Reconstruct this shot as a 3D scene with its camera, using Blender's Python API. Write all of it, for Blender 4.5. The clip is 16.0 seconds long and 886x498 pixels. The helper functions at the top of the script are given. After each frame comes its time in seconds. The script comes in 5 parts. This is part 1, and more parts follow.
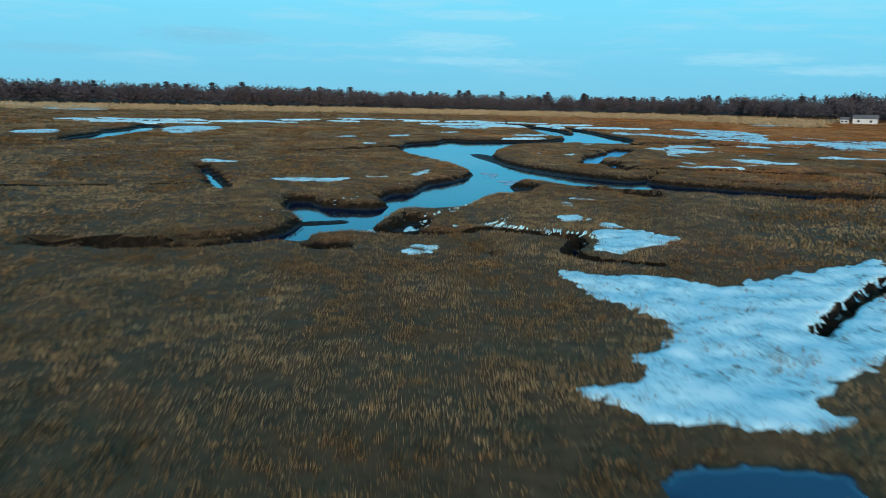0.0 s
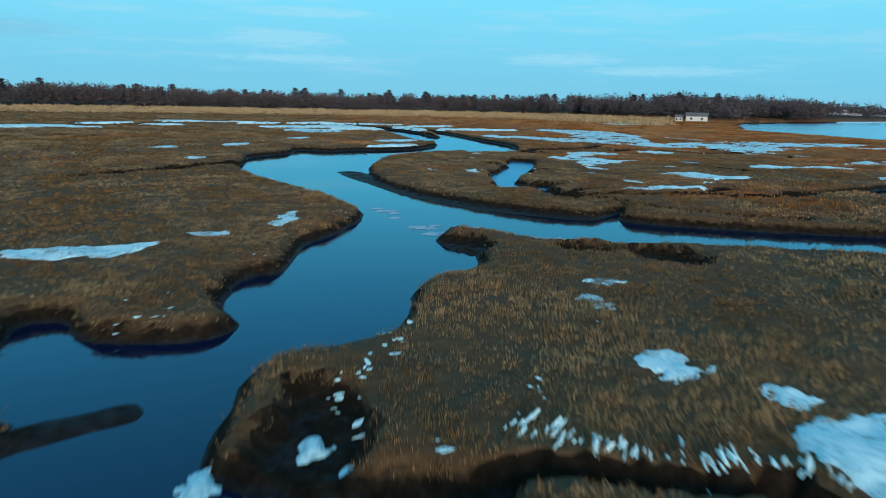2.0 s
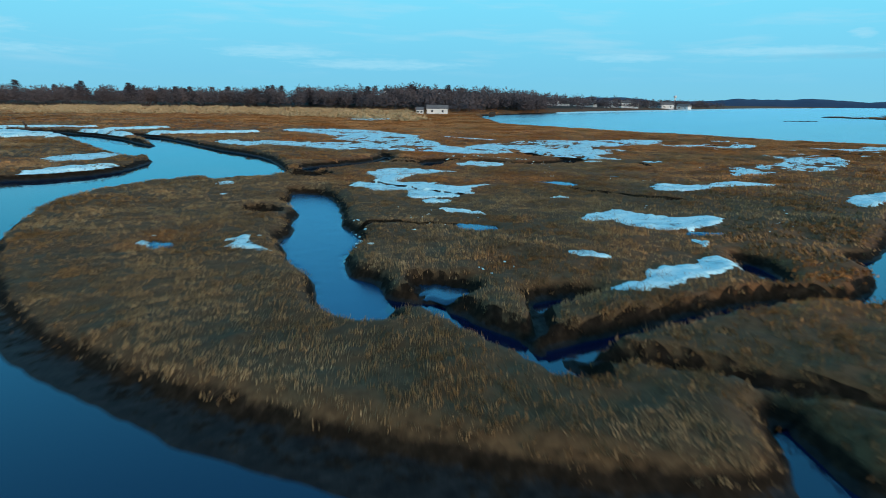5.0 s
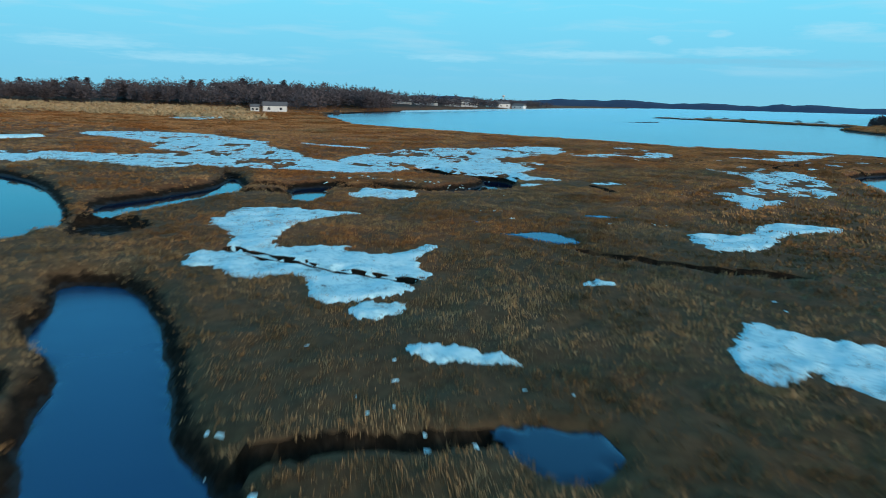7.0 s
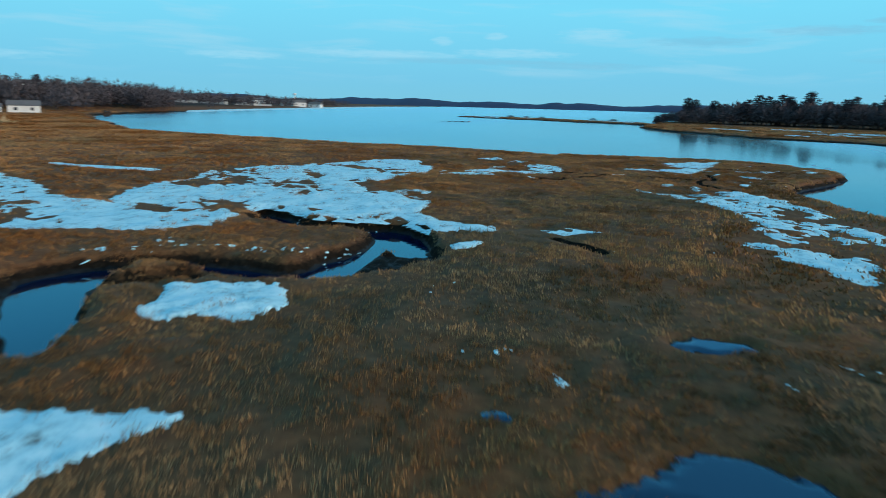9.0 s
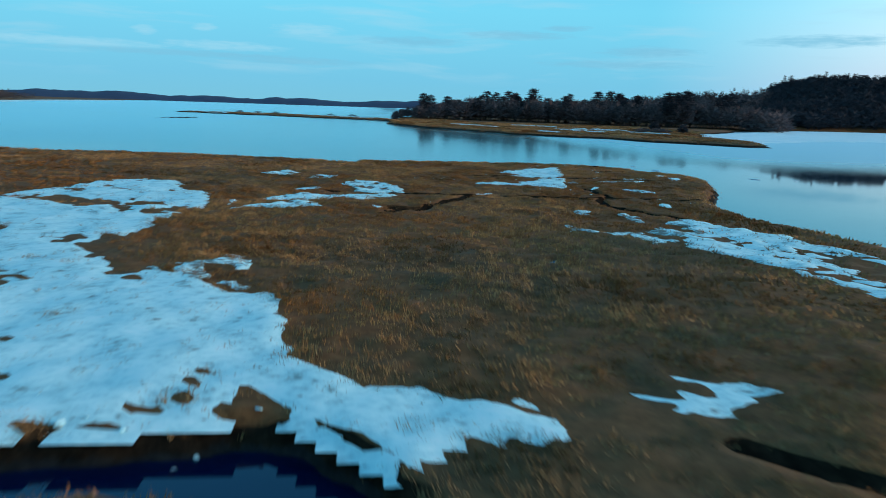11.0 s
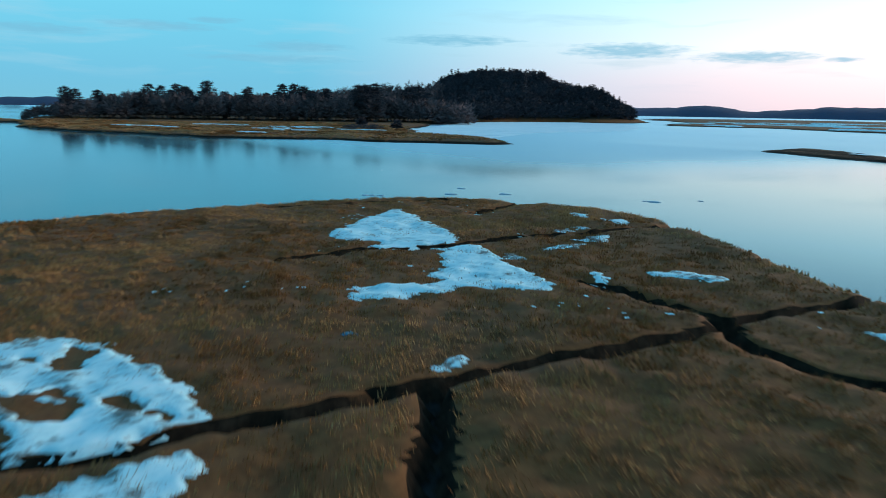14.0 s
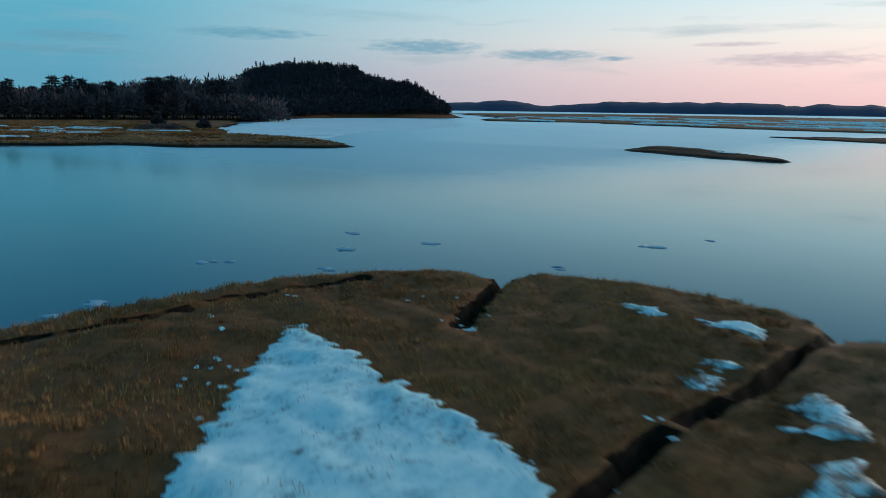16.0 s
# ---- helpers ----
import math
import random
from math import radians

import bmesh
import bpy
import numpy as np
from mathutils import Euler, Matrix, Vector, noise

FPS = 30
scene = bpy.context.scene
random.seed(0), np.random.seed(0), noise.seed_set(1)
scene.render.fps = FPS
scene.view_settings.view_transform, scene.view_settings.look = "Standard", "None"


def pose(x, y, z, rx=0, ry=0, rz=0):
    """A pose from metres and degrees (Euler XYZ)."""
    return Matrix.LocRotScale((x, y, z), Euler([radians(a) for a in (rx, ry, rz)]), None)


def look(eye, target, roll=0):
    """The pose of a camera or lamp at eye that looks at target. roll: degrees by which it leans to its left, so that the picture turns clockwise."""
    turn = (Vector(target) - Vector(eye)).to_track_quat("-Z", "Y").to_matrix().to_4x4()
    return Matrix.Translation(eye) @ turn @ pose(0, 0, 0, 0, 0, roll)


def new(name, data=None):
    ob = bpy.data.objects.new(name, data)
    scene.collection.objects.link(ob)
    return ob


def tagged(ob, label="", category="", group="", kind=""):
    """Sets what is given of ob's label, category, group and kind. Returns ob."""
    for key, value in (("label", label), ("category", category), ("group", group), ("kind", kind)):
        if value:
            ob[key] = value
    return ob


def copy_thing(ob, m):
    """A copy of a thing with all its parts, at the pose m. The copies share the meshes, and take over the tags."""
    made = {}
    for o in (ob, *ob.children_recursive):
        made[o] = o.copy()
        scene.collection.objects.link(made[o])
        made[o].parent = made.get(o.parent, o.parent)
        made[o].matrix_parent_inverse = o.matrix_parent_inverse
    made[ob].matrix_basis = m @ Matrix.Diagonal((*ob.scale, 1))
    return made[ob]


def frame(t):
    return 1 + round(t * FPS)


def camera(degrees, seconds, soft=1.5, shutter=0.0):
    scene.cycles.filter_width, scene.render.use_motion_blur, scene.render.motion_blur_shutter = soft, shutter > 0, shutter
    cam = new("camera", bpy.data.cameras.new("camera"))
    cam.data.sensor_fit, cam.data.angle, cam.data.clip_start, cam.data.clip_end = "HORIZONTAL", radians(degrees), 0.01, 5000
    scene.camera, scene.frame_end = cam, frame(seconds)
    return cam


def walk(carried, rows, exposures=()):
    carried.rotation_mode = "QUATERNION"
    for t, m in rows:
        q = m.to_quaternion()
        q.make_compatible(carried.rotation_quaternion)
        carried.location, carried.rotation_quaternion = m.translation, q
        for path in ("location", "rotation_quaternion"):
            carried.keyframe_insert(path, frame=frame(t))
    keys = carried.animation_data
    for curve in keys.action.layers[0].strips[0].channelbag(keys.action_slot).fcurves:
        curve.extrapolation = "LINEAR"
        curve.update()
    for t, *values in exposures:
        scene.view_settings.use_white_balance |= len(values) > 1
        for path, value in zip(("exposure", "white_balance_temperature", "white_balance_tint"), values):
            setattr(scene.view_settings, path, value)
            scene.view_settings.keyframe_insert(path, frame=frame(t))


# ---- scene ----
cam = camera(65.0, 16.0, soft=0.75, shutter=0.5)
PATH = [
    (0, (6.273, 0.145, 7.531), (6.513, 2.087, 7.117), 1.2),
    (0.5, (5.841, 7.362, 7.582), (6.195, 9.287, 7.17), 1.2),
    (1, (5.834, 14.463, 7.628), (6.287, 16.368, 7.219), 1.2),
    (1.5, (6.22, 21.602, 7.658), (6.789, 23.475, 7.247), 1.1),
    (2, (7.069, 28.842, 7.673), (7.748, 30.678, 7.263), 1.1),
    (2.5, (8.405, 35.617, 7.782), (9.182, 37.413, 7.369), 0.6),
    (3, (9.904, 42.4, 7.781), (10.821, 44.128, 7.365), 0.8),
    (3.5, (11.815, 49.035, 7.784), (12.867, 50.683, 7.366), 0.6),
    (3.7, (12.774, 51.67, 7.839), (13.866, 53.293, 7.421), 0.6),
    (5.8, (27.229, 79.781, 7.738), (28.689, 81.082, 7.318), 1.3),
    (6, (28.694, 82.201, 7.773), (30.187, 83.464, 7.353), 1.5),
    (6.5, (33.349, 88.289, 7.775), (34.904, 89.476, 7.356), 1.5),
    (7, (38.317, 94.169, 7.802), (39.942, 95.259, 7.385), 1.5),
    (7.5, (43.722, 99.683, 7.817), (45.41, 100.672, 7.401), 1.4),
    (8, (48.957, 104.939, 7.93), (50.703, 105.821, 7.515), 1.5),
    (8.5, (54.865, 109.907, 7.928), (56.674, 110.654, 7.516), 1.5),
    (9, (61.041, 114.516, 7.89), (62.913, 115.092, 7.483), 1.5),
    (9.5, (67.372, 118.73, 7.852), (69.291, 119.124, 7.447), 2.2),
    (9.7, (70.064, 120.358, 7.784), (71.998, 120.672, 7.379), 2.4),
    (11.8, (101.789, 131.82, 7.11), (103.696, 131.364, 6.716), 1.1),
    (12, (104.809, 132.359, 7.106), (106.7, 131.84, 6.713), 1.0),
    (12.5, (112.159, 132.626, 7.208), (114.006, 131.968, 6.814), 1.1),
    (13, (119.39, 132.255, 7.262), (121.187, 131.469, 6.87), 1.2),
    (13.5, (126.544, 131.392, 7.289), (128.279, 130.477, 6.897), 1.1),
    (14, (133.463, 130.103, 7.347), (135.123, 129.059, 6.955), 1.0),
    (14.5, (140.254, 128.255, 7.396), (141.817, 127.072, 7.001), 1.0),
    (15, (146.761, 125.799, 7.478), (148.218, 124.487, 7.082), 0.7),
    (15.5, (153.129, 122.976, 7.568), (154.454, 121.532, 7.171), 0.7),
    (15.6, (154.33, 122.33, 7.586), (155.64, 120.874, 7.189), 0.7),
    (16, (159.085, 119.763, 7.653), (160.4, 118.309, 7.255), 0.8),
]
walk(cam, [(t, look(eye, target, roll)) for t, eye, target, roll in PATH],
     exposures=[(0, 0.05), (9.5, 0.0), (12, -0.05), (14, -0.08), (15, -0.28), (16, -0.72)])

# ---- sky and light -------------------------------------------------------
SUNSET_AZ = 188.0          # compass bearing of the glow, clockwise from +y
world = bpy.data.worlds.new("dusk_sky")
scene.world = world
world.use_nodes = True


def node_tree(tree):
    tree.nodes.clear()

    def add(kind, **kw):
        n = tree.nodes.new(kind)
        for k, v in kw.items():
            if k == "op":
                n.operation = v
            elif k == "blend":
                n.blend_type = v
            elif k == "data":
                n.data_type = v
            elif k == "dims":
                n.noise_dimensions = v
            elif k == "stops":
                r = n.color_ramp
                while len(r.elements) < len(v):
                    r.elements.new(0.5)
                for e, (p, c) in zip(r.elements, v):
                    e.position, e.color = p, (*c, 1.0)
            else:
                s = n.inputs[int(k[1:])] if k[0] == "i" and k[1:].isdigit() else n.inputs[k.replace("_", " ")]
                if isinstance(v, bpy.types.NodeSocket):
                    tree.links.new(v, s)
                else:
                    s.default_value = v
        return n
    return add


def math_node(add, op, a, b=0.0, c=0.0):
    return add("ShaderNodeMath", op=op, i0=a, i1=b, i2=c).outputs[0]


# clouds: bearing, height (sine), half widths, kind (pale, dark, pink)
CLOUDS = [
    (7.4, 0.081, 4.9, 0.012, "l"), (29.2, 0.061, 4.5, 0.008, "l"), (9.6, 0.116, 5.7, 0.007, "l"), (-11.2, 0.079, 5.0, 0.011, "d"), (-21.4, 0.055, 4.0, 0.006, "d"),
    (8.6, 0.056, 6.2, 0.006, "l"), (37.4, 0.047, 6.4, 0.007, "l"), (67.8, 0.066, 6.4, 0.006, "l"), (78.0, 0.071, 4.5, 0.006, "l"), (75.5, 0.059, 9.1, 0.004, "d"),
    (72.4, 0.085, 0.8, 0.006, "l"), (76.6, 0.093, 0.9, 0.005, "l"), (56.1, 0.058, 3.6, 0.005, "l"), (84.2, 0.097, 2.5, 0.008, "l"), (92.5, 0.088, 3.9, 0.006, "d"),
    (83.1, 0.056, 5.5, 0.005, "d"), (100.6, 0.100, 3.9, 0.006, "d"), (110.8, 0.081, 3.6, 0.007, "d"), (108.5, 0.064, 5.8, 0.005, "d"),
]
CLOUDS += [
    (122.6, 0.094, 5.0, 0.007, "d"), (136.2, 0.082, 4.5, 0.010, "d"), (104.5, 0.110, 1.8, 0.004, "d"), (145.4, 0.073, 4.2, 0.007, "d"), (163.8, 0.065, 5.2, 0.008, "p"),
    (159.5, 0.085, 2.7, 0.003, "p"), (151.0, 0.068, 1.3, 0.003, "d"),
]


def build_sky():
    add = node_tree(world.node_tree)
    tree = world.node_tree
    d = add("ShaderNodeTexCoord").outputs["Generated"]
    sep = add("ShaderNodeSeparateXYZ", i0=d)
    z = math_node(add, "MAXIMUM", sep.outputs[2], 0.0)
    a = radians(SUNSET_AZ)
    side = math_node(add, "ADD", math_node(add, "MULTIPLY", sep.outputs[0], math.sin(a)),
                     math_node(add, "MULTIPLY", sep.outputs[1], math.cos(a)))
    warm = add("ShaderNodeMapRange", i0=side, i1=0.22, i2=0.97, i3=0.0, i4=1.0).outputs[0]
    warm = math_node(add, "POWER", warm, 1.25)
    cool = add("ShaderNodeValToRGB", i0=z, stops=[
        (0.0, (0.21, 0.60, 0.80)), (0.035, (0.19, 0.62, 0.87)), (0.13, (0.20, 0.74, 1.0)), (0.28, (0.14, 0.60, 0.97)), (0.5, (0.11, 0.42, 0.73)),
        (1.0, (0.08, 0.27, 0.48))])
    glow = add("ShaderNodeValToRGB", i0=z, stops=[
        (0.0, (1.50, 1.00, 1.02)), (0.045, (1.75, 1.24, 1.20)), (0.09, (1.75, 1.58, 1.46)), (0.16, (1.25, 1.62, 1.72)), (0.30, (0.42, 0.90, 1.18)),
        (0.5, (0.13, 0.42, 0.73)), (1.0, (0.08, 0.27, 0.48))])
    base = add("ShaderNodeMix", data="RGBA", i0=warm, i6=cool.outputs[0], i7=glow.outputs[0]).outputs[2]
    nish = add("ShaderNodeTexSky")
    nish.sky_type = "NISHITA"
    nish.sun_disc = False
    nish.sun_elevation = radians(1.0)
    nish.sun_rotation = radians(SUNSET_AZ)
    nsk = add("ShaderNodeMix", data="RGBA", blend="MULTIPLY", i0=1.0, i6=nish.outputs[0], i7=(0.12, 0.12, 0.12, 1)).outputs[2]
    base = add("ShaderNodeMix", data="RGBA", i0=0.06, i6=base, i7=nsk).outputs[2]
    # small flat clouds and wisps low over the horizon
    azi = math_node(add, "ARCTAN2", sep.outputs[0], sep.outputs[1])
    wave = add("ShaderNodeTexNoise", i0=add("ShaderNodeCombineXYZ", i0=azi, i1=z).outputs[0], i2=5.0, i3=2.0)
    row = math_node(add, "ADD", math_node(add, "MULTIPLY", z, 55.0), math_node(add, "MULTIPLY", wave.outputs[0], 1.6))
    flat = add("ShaderNodeCombineXYZ", i0=math_node(add, "MULTIPLY", azi, 6.0), i1=row)
    n1 = add("ShaderNodeTexNoise", i0=flat.outputs[0], i2=1.0, i3=7.0, i4=0.55)
    n2 = add("ShaderNodeTexNoise", i0=flat.outputs[0], i2=0.35, i3=2.0)
    dens = math_node(add, "ADD", math_node(add, "MULTIPLY", n1.outputs[0], 0.8), math_node(add, "MULTIPLY", n2.outputs[0], 0.35))
    edge = add("ShaderNodeMapRange", i0=warm, i1=0.0, i2=0.5, i3=0.58, i4=0.63).outputs[0]
    cloud = math_node(add, "MULTIPLY", math_node(add, "SUBTRACT", dens, edge), add("ShaderNodeMapRange", i0=warm, i1=0.0, i2=0.4, i3=2.0, i4=2.0).outputs[0])
    cloud = math_node(add, "MINIMUM", math_node(add, "MAXIMUM", cloud, 0.0), 0.85)
    low = add("ShaderNodeMapRange", i0=z, i1=0.26, i2=0.17, i3=0.0, i4=1.0).outputs[0]
    lift = add("ShaderNodeMapRange", i0=z, i1=0.025, i2=0.05, i3=0.0, i4=1.0).outputs[0]
    cloud = math_node(add, "MULTIPLY", math_node(add, "MULTIPLY", cloud, low), lift)
    tint = add("ShaderNodeMix", data="RGBA", i0=math_node(add, "MINIMUM", math_node(add, "MULTIPLY", warm, 2.5), 1.0), i6=(0.46, 0.72, 0.86, 1), i7=(0.34, 0.62, 0.76, 1)).outputs[2]
    final = add("ShaderNodeMix", data="RGBA", i0=cloud, i6=base, i7=tint).outputs[2]
    frill = add("ShaderNodeTexNoise", i0=add("ShaderNodeCombineXYZ", i0=math_node(add, "MULTIPLY", azi, 45.0), i1=math_node(add, "MULTIPLY", z, 260.0)).outputs[0], i2=1.0, i3=6.0, i4=0.6).outputs[0]
    rag = math_node(add, "MULTIPLY", math_node(add, "SUBTRACT", frill, 0.5), 3.0)
    for kind, colour, most in (("l", (0.36, 0.72, 0.90, 1), 0.6), ("p", (0.86, 0.74, 0.86, 1), 0.6), ("d", (0.21, 0.56, 0.77, 1), 0.72)):
        cover = None
        for bearing, height, wide, tall, which in CLOUDS:
            if which != kind:
                continue
            du = math_node(add, "MULTIPLY_ADD", azi, 1.0 / radians(wide * 1.15), -bearing / (wide * 1.15))
            dv = math_node(add, "MULTIPLY_ADD", z, 1.0 / (tall * 1.2), -height / (tall * 1.2))
            r2 = math_node(add, "MULTIPLY_ADD", du, du, math_node(add, "MULTIPLY", dv, dv))
            one = math_node(add, "SUBTRACT", 1.0, r2)
            cover = one if cover is None else math_node(add, "MAXIMUM", cover, one)
        cover = math_node(add, "MULTIPLY_ADD", rag, 0.75, cover)
        cover = math_node(add, "MULTIPLY", math_node(add, "MINIMUM", math_node(add, "MAXIMUM", cover, 0.0), 1.0), most)
        final = add("ShaderNodeMix", data="RGBA", i0=cover, i6=final, i7=colour).outputs[2]
    bg = add("ShaderNodeBackground", i0=final, i1=1.0)
    out = add("ShaderNodeOutputWorld")
    tree.links.new(bg.outputs[0], out.inputs[0])


build_sky()
sun = new("sun", bpy.data.lights.new("sun", "SUN"))
sun.data.energy, sun.data.angle, sun.data.color = 2.6, radians(24), (1.0, 0.84, 0.68)
sun.matrix_world = look((0, 0, 50), (0 - 50 * math.sin(radians(SUNSET_AZ)), 0 - 50 * math.cos(radians(SUNSET_AZ)), 42))

# ---- materials -----------------------------------------------------------


def material(name, colors, scale=1.0, rough=0.9, bump=0.3, bump_scale=None, fine=None, metal=0.0, spec=0.3, island=0.0, stretch=(1, 1, 1), dist=0.1, broad=0.42):
    """A surface of mottled colours: coarse and fine variation, with relief."""
    m = bpy.data.materials.new(name)
    m.use_nodes = True
    add = node_tree(m.node_tree)
    pos = add("ShaderNodeNewGeometry").outputs["Position"]
    pos = add("ShaderNodeMapping", i0=pos, i3=stretch).outputs[0]
    big = add("ShaderNodeTexNoise", i0=pos, i2=0.12 * scale, i3=5.0, i4=0.62)
    small = add("ShaderNodeTexNoise", i0=pos, i2=(fine or 2.3 * scale), i3=6.0, i4=0.65)
    mixv = math_node(add, "ADD", math_node(add, "MULTIPLY", big.outputs[0], broad), math_node(add, "MULTIPLY", small.outputs[0], 1.0 - broad))
    if island:
        r = add("ShaderNodeNewGeometry").outputs["Random Per Island"]
        mixv = math_node(add, "ADD", mixv, math_node(add, "MULTIPLY", math_node(add, "SUBTRACT", r, 0.5), island))
    n = len(colors)
    ramp = add("ShaderNodeValToRGB", i0=mixv, stops=[(0.30 + 0.40 * k / max(1, n - 1), c) for k, c in enumerate(colors)])
    b = add("ShaderNodeBump", i0=bump, i1=dist, i2=add("ShaderNodeTexNoise", i0=pos, i2=bump_scale or 6.0 * scale, i3=5.0, i4=0.7).outputs[0])
    p = add("ShaderNodeBsdfPrincipled", Base_Color=ramp.outputs[0], Roughness=rough, Metallic=metal)
    p.inputs["Specular IOR Level"].default_value = spec
    m.node_tree.links.new(b.outputs[0], p.inputs["Normal"])
    o = add("ShaderNodeOutputMaterial")
    m.node_tree.links.new(p.outputs[0], o.inputs[0])
    return m


def water_material(name, deep, gloss, rough, ripple, ripple_scale):
    m = bpy.data.materials.new(name)
    m.use_nodes = True
    add = node_tree(m.node_tree)
    pos = add("ShaderNodeNewGeometry").outputs["Position"]
    n = add("ShaderNodeTexNoise", i0=pos, i2=ripple_scale, i3=4.0, i4=0.6)
    patch = add("ShaderNodeTexNoise", i0=add("ShaderNodeMapping", i0=pos, i3=(0.3, 1, 1)).outputs[0], i2=0.022, i3=5.0)
    rr = add("ShaderNodeMapRange", i0=patch.outputs[0], i1=0.42, i2=0.66, i3=rough, i4=rough + 0.06).outputs[0]
    # the open bay is ruffled by the wind
    axes = add("ShaderNodeSeparateXYZ", i0=pos)
    north = add("ShaderNodeMapRange", i0=axes.outputs[1], i1=90.0, i2=200.0, i3=0.0, i4=1.0).outputs[0]
    beyond = add("ShaderNodeMapRange", i0=axes.outputs[0], i1=190.0, i2=230.0, i3=0.0, i4=0.15).outputs[0]
    deep_bay = add("ShaderNodeMapRange", i0=axes.outputs[0], i1=185.0, i2=225.0, i3=0.0, i4=0.2).outputs[0]
    hill_side = add("ShaderNodeMapRange", i0=axes.outputs[1], i1=85.0, i2=50.0, i3=0.2, i4=1.5).outputs[0]
    deep_bay = math_node(add, "MULTIPLY", deep_bay, hill_side)
    open_bay = math_node(add, "MAXIMUM", math_node(add, "MULTIPLY", north, beyond), deep_bay)
    rr = math_node(add, "ADD", rr, open_bay)
    b = add("ShaderNodeBump", i0=ripple, i1=0.02, i2=n.outputs[0]).outputs[0]
    # reflected sky is tinted in the gloss colour: bluer in the creek, warmer over the bay
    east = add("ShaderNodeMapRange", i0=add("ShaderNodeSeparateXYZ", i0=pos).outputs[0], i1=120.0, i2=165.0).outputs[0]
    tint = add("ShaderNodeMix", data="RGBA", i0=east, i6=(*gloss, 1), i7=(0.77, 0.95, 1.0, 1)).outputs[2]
    body = add("ShaderNodeBsdfDiffuse", i0=(*deep, 1))
    m.node_tree.links.new(b, body.inputs["Normal"])
    top = add("ShaderNodeBsdfGlossy", i0=tint, i1=rr)
    m.node_tree.links.new(b, top.inputs["Normal"])
    f = add("ShaderNodeFresnel", i0=1.58)
    m.node_tree.links.new(b, f.inputs["Normal"])
    o = add("ShaderNodeOutputMaterial")
    m.node_tree.links.new(add("ShaderNodeMixShader", i0=f.outputs[0], i1=body.outputs[0], i2=top.outputs[0]).outputs[0], o.inputs[0])
    return m


def grass_colour(add, pos, mixv, gain):
    """Olive straw inland, rustier cordgrass towards the bay, in broad drifting stands."""
    def ramp(rows):
        return add("ShaderNodeValToRGB", i0=mixv, stops=[(p, tuple(g * v for g, v in zip(gain, c))) for p, c in rows]).outputs[0]
    rust = ramp([(0.28, (0.190, 0.076, 0.024)), (0.45, (0.325, 0.138, 0.045)), (0.6, (0.450, 0.205, 0.070)), (0.75, (0.58, 0.30, 0.12))])
    straw = ramp([(0.28, (0.112, 0.069, 0.030)), (0.45, (0.190, 0.118, 0.053)), (0.6, (0.27, 0.172, 0.080)), (0.75, (0.37, 0.25, 0.125))])
    stand = add("ShaderNodeTexNoise", i0=pos, i2=0.045, i3=4.0, i4=0.6).outputs[0]
    east = add("ShaderNodeMapRange", i0=add("ShaderNodeSeparateXYZ", i0=pos).outputs[0], i1=30.0, i2=130.0, i3=0.16, i4=-0.12).outputs[0]
    k = add("ShaderNodeMapRange", i0=math_node(add, "ADD", stand, east), i1=0.40, i2=0.60).outputs[0]
    mixed = add("ShaderNodeMix", data="RGBA", i0=k, i6=rust, i7=straw).outputs[2]
    # grey-green stands of salt hay
    hay = ramp([(0.28, (0.095, 0.066, 0.034)), (0.45, (0.175, 0.125, 0.062)), (0.6, (0.26, 0.186, 0.095)), (0.75, (0.36, 0.265, 0.145))])
    where = add("ShaderNodeTexNoise", i0=add("ShaderNodeMapping", i0=pos, i1=(71, 43, 0)).outputs[0], i2=0.13, i3=4.0, i4=0.6).outputs[0]
    where = math_node(add, "ADD", where, math_node(add, "MULTIPLY", math_node(add, "MINIMUM", east, 0.06), 0.8))
    h = add("ShaderNodeMapRange", i0=where, i1=0.55, i2=0.68, i3=0.0, i4=0.6).outputs[0]
    return add("ShaderNodeMix", data="RGBA", i0=h, i6=mixed, i7=hay).outputs[2]


def blade_material():
    """Dead cordgrass: rust and olive stands, darker drifts, every blade a little different."""
    m = bpy.data.materials.new("straw_blades")
    m.use_nodes = True
    add = node_tree(m.node_tree)
    geo = add("ShaderNodeNewGeometry")
    pos = geo.outputs["Position"]
    one = math_node(add, "MULTIPLY", math_node(add, "SUBTRACT", geo.outputs["Random Per Island"], 0.5), 0.26)
    small = add("ShaderNodeTexNoise", i0=pos, i2=1.6, i3=6.0, i4=0.66).outputs[0]
    mixv = math_node(add, "ADD", small, one)
    c = grass_colour(add, pos, mixv, (1.0, 1.0, 1.0))
    drift = add("ShaderNodeTexNoise", i0=add("ShaderNodeMapping", i0=pos, i1=(31, 17, 0)).outputs[0], i2=0.16, i3=5.0, i4=0.65).outputs[0]
    dark = add("ShaderNodeMapRange", i0=drift, i1=0.36, i2=0.55, i3=0.68, i4=1.06).outputs[0]
    c = add("ShaderNodeMix", data="RGBA", blend="MULTIPLY", i0=1.0, i6=c, i7=add("ShaderNodeCombineColor", i0=dark, i1=dark, i2=dark).outputs[0]).outputs[2]
    p = add("ShaderNodeBsdfPrincipled", Base_Color=c, Roughness=0.85)
    p.inputs["Specular IOR Level"].default_value = 0.2
    o = add("ShaderNodeOutputMaterial")
    m.node_tree.links.new(p.outputs[0], o.inputs[0])
    return m


M_BLADE = blade_material()


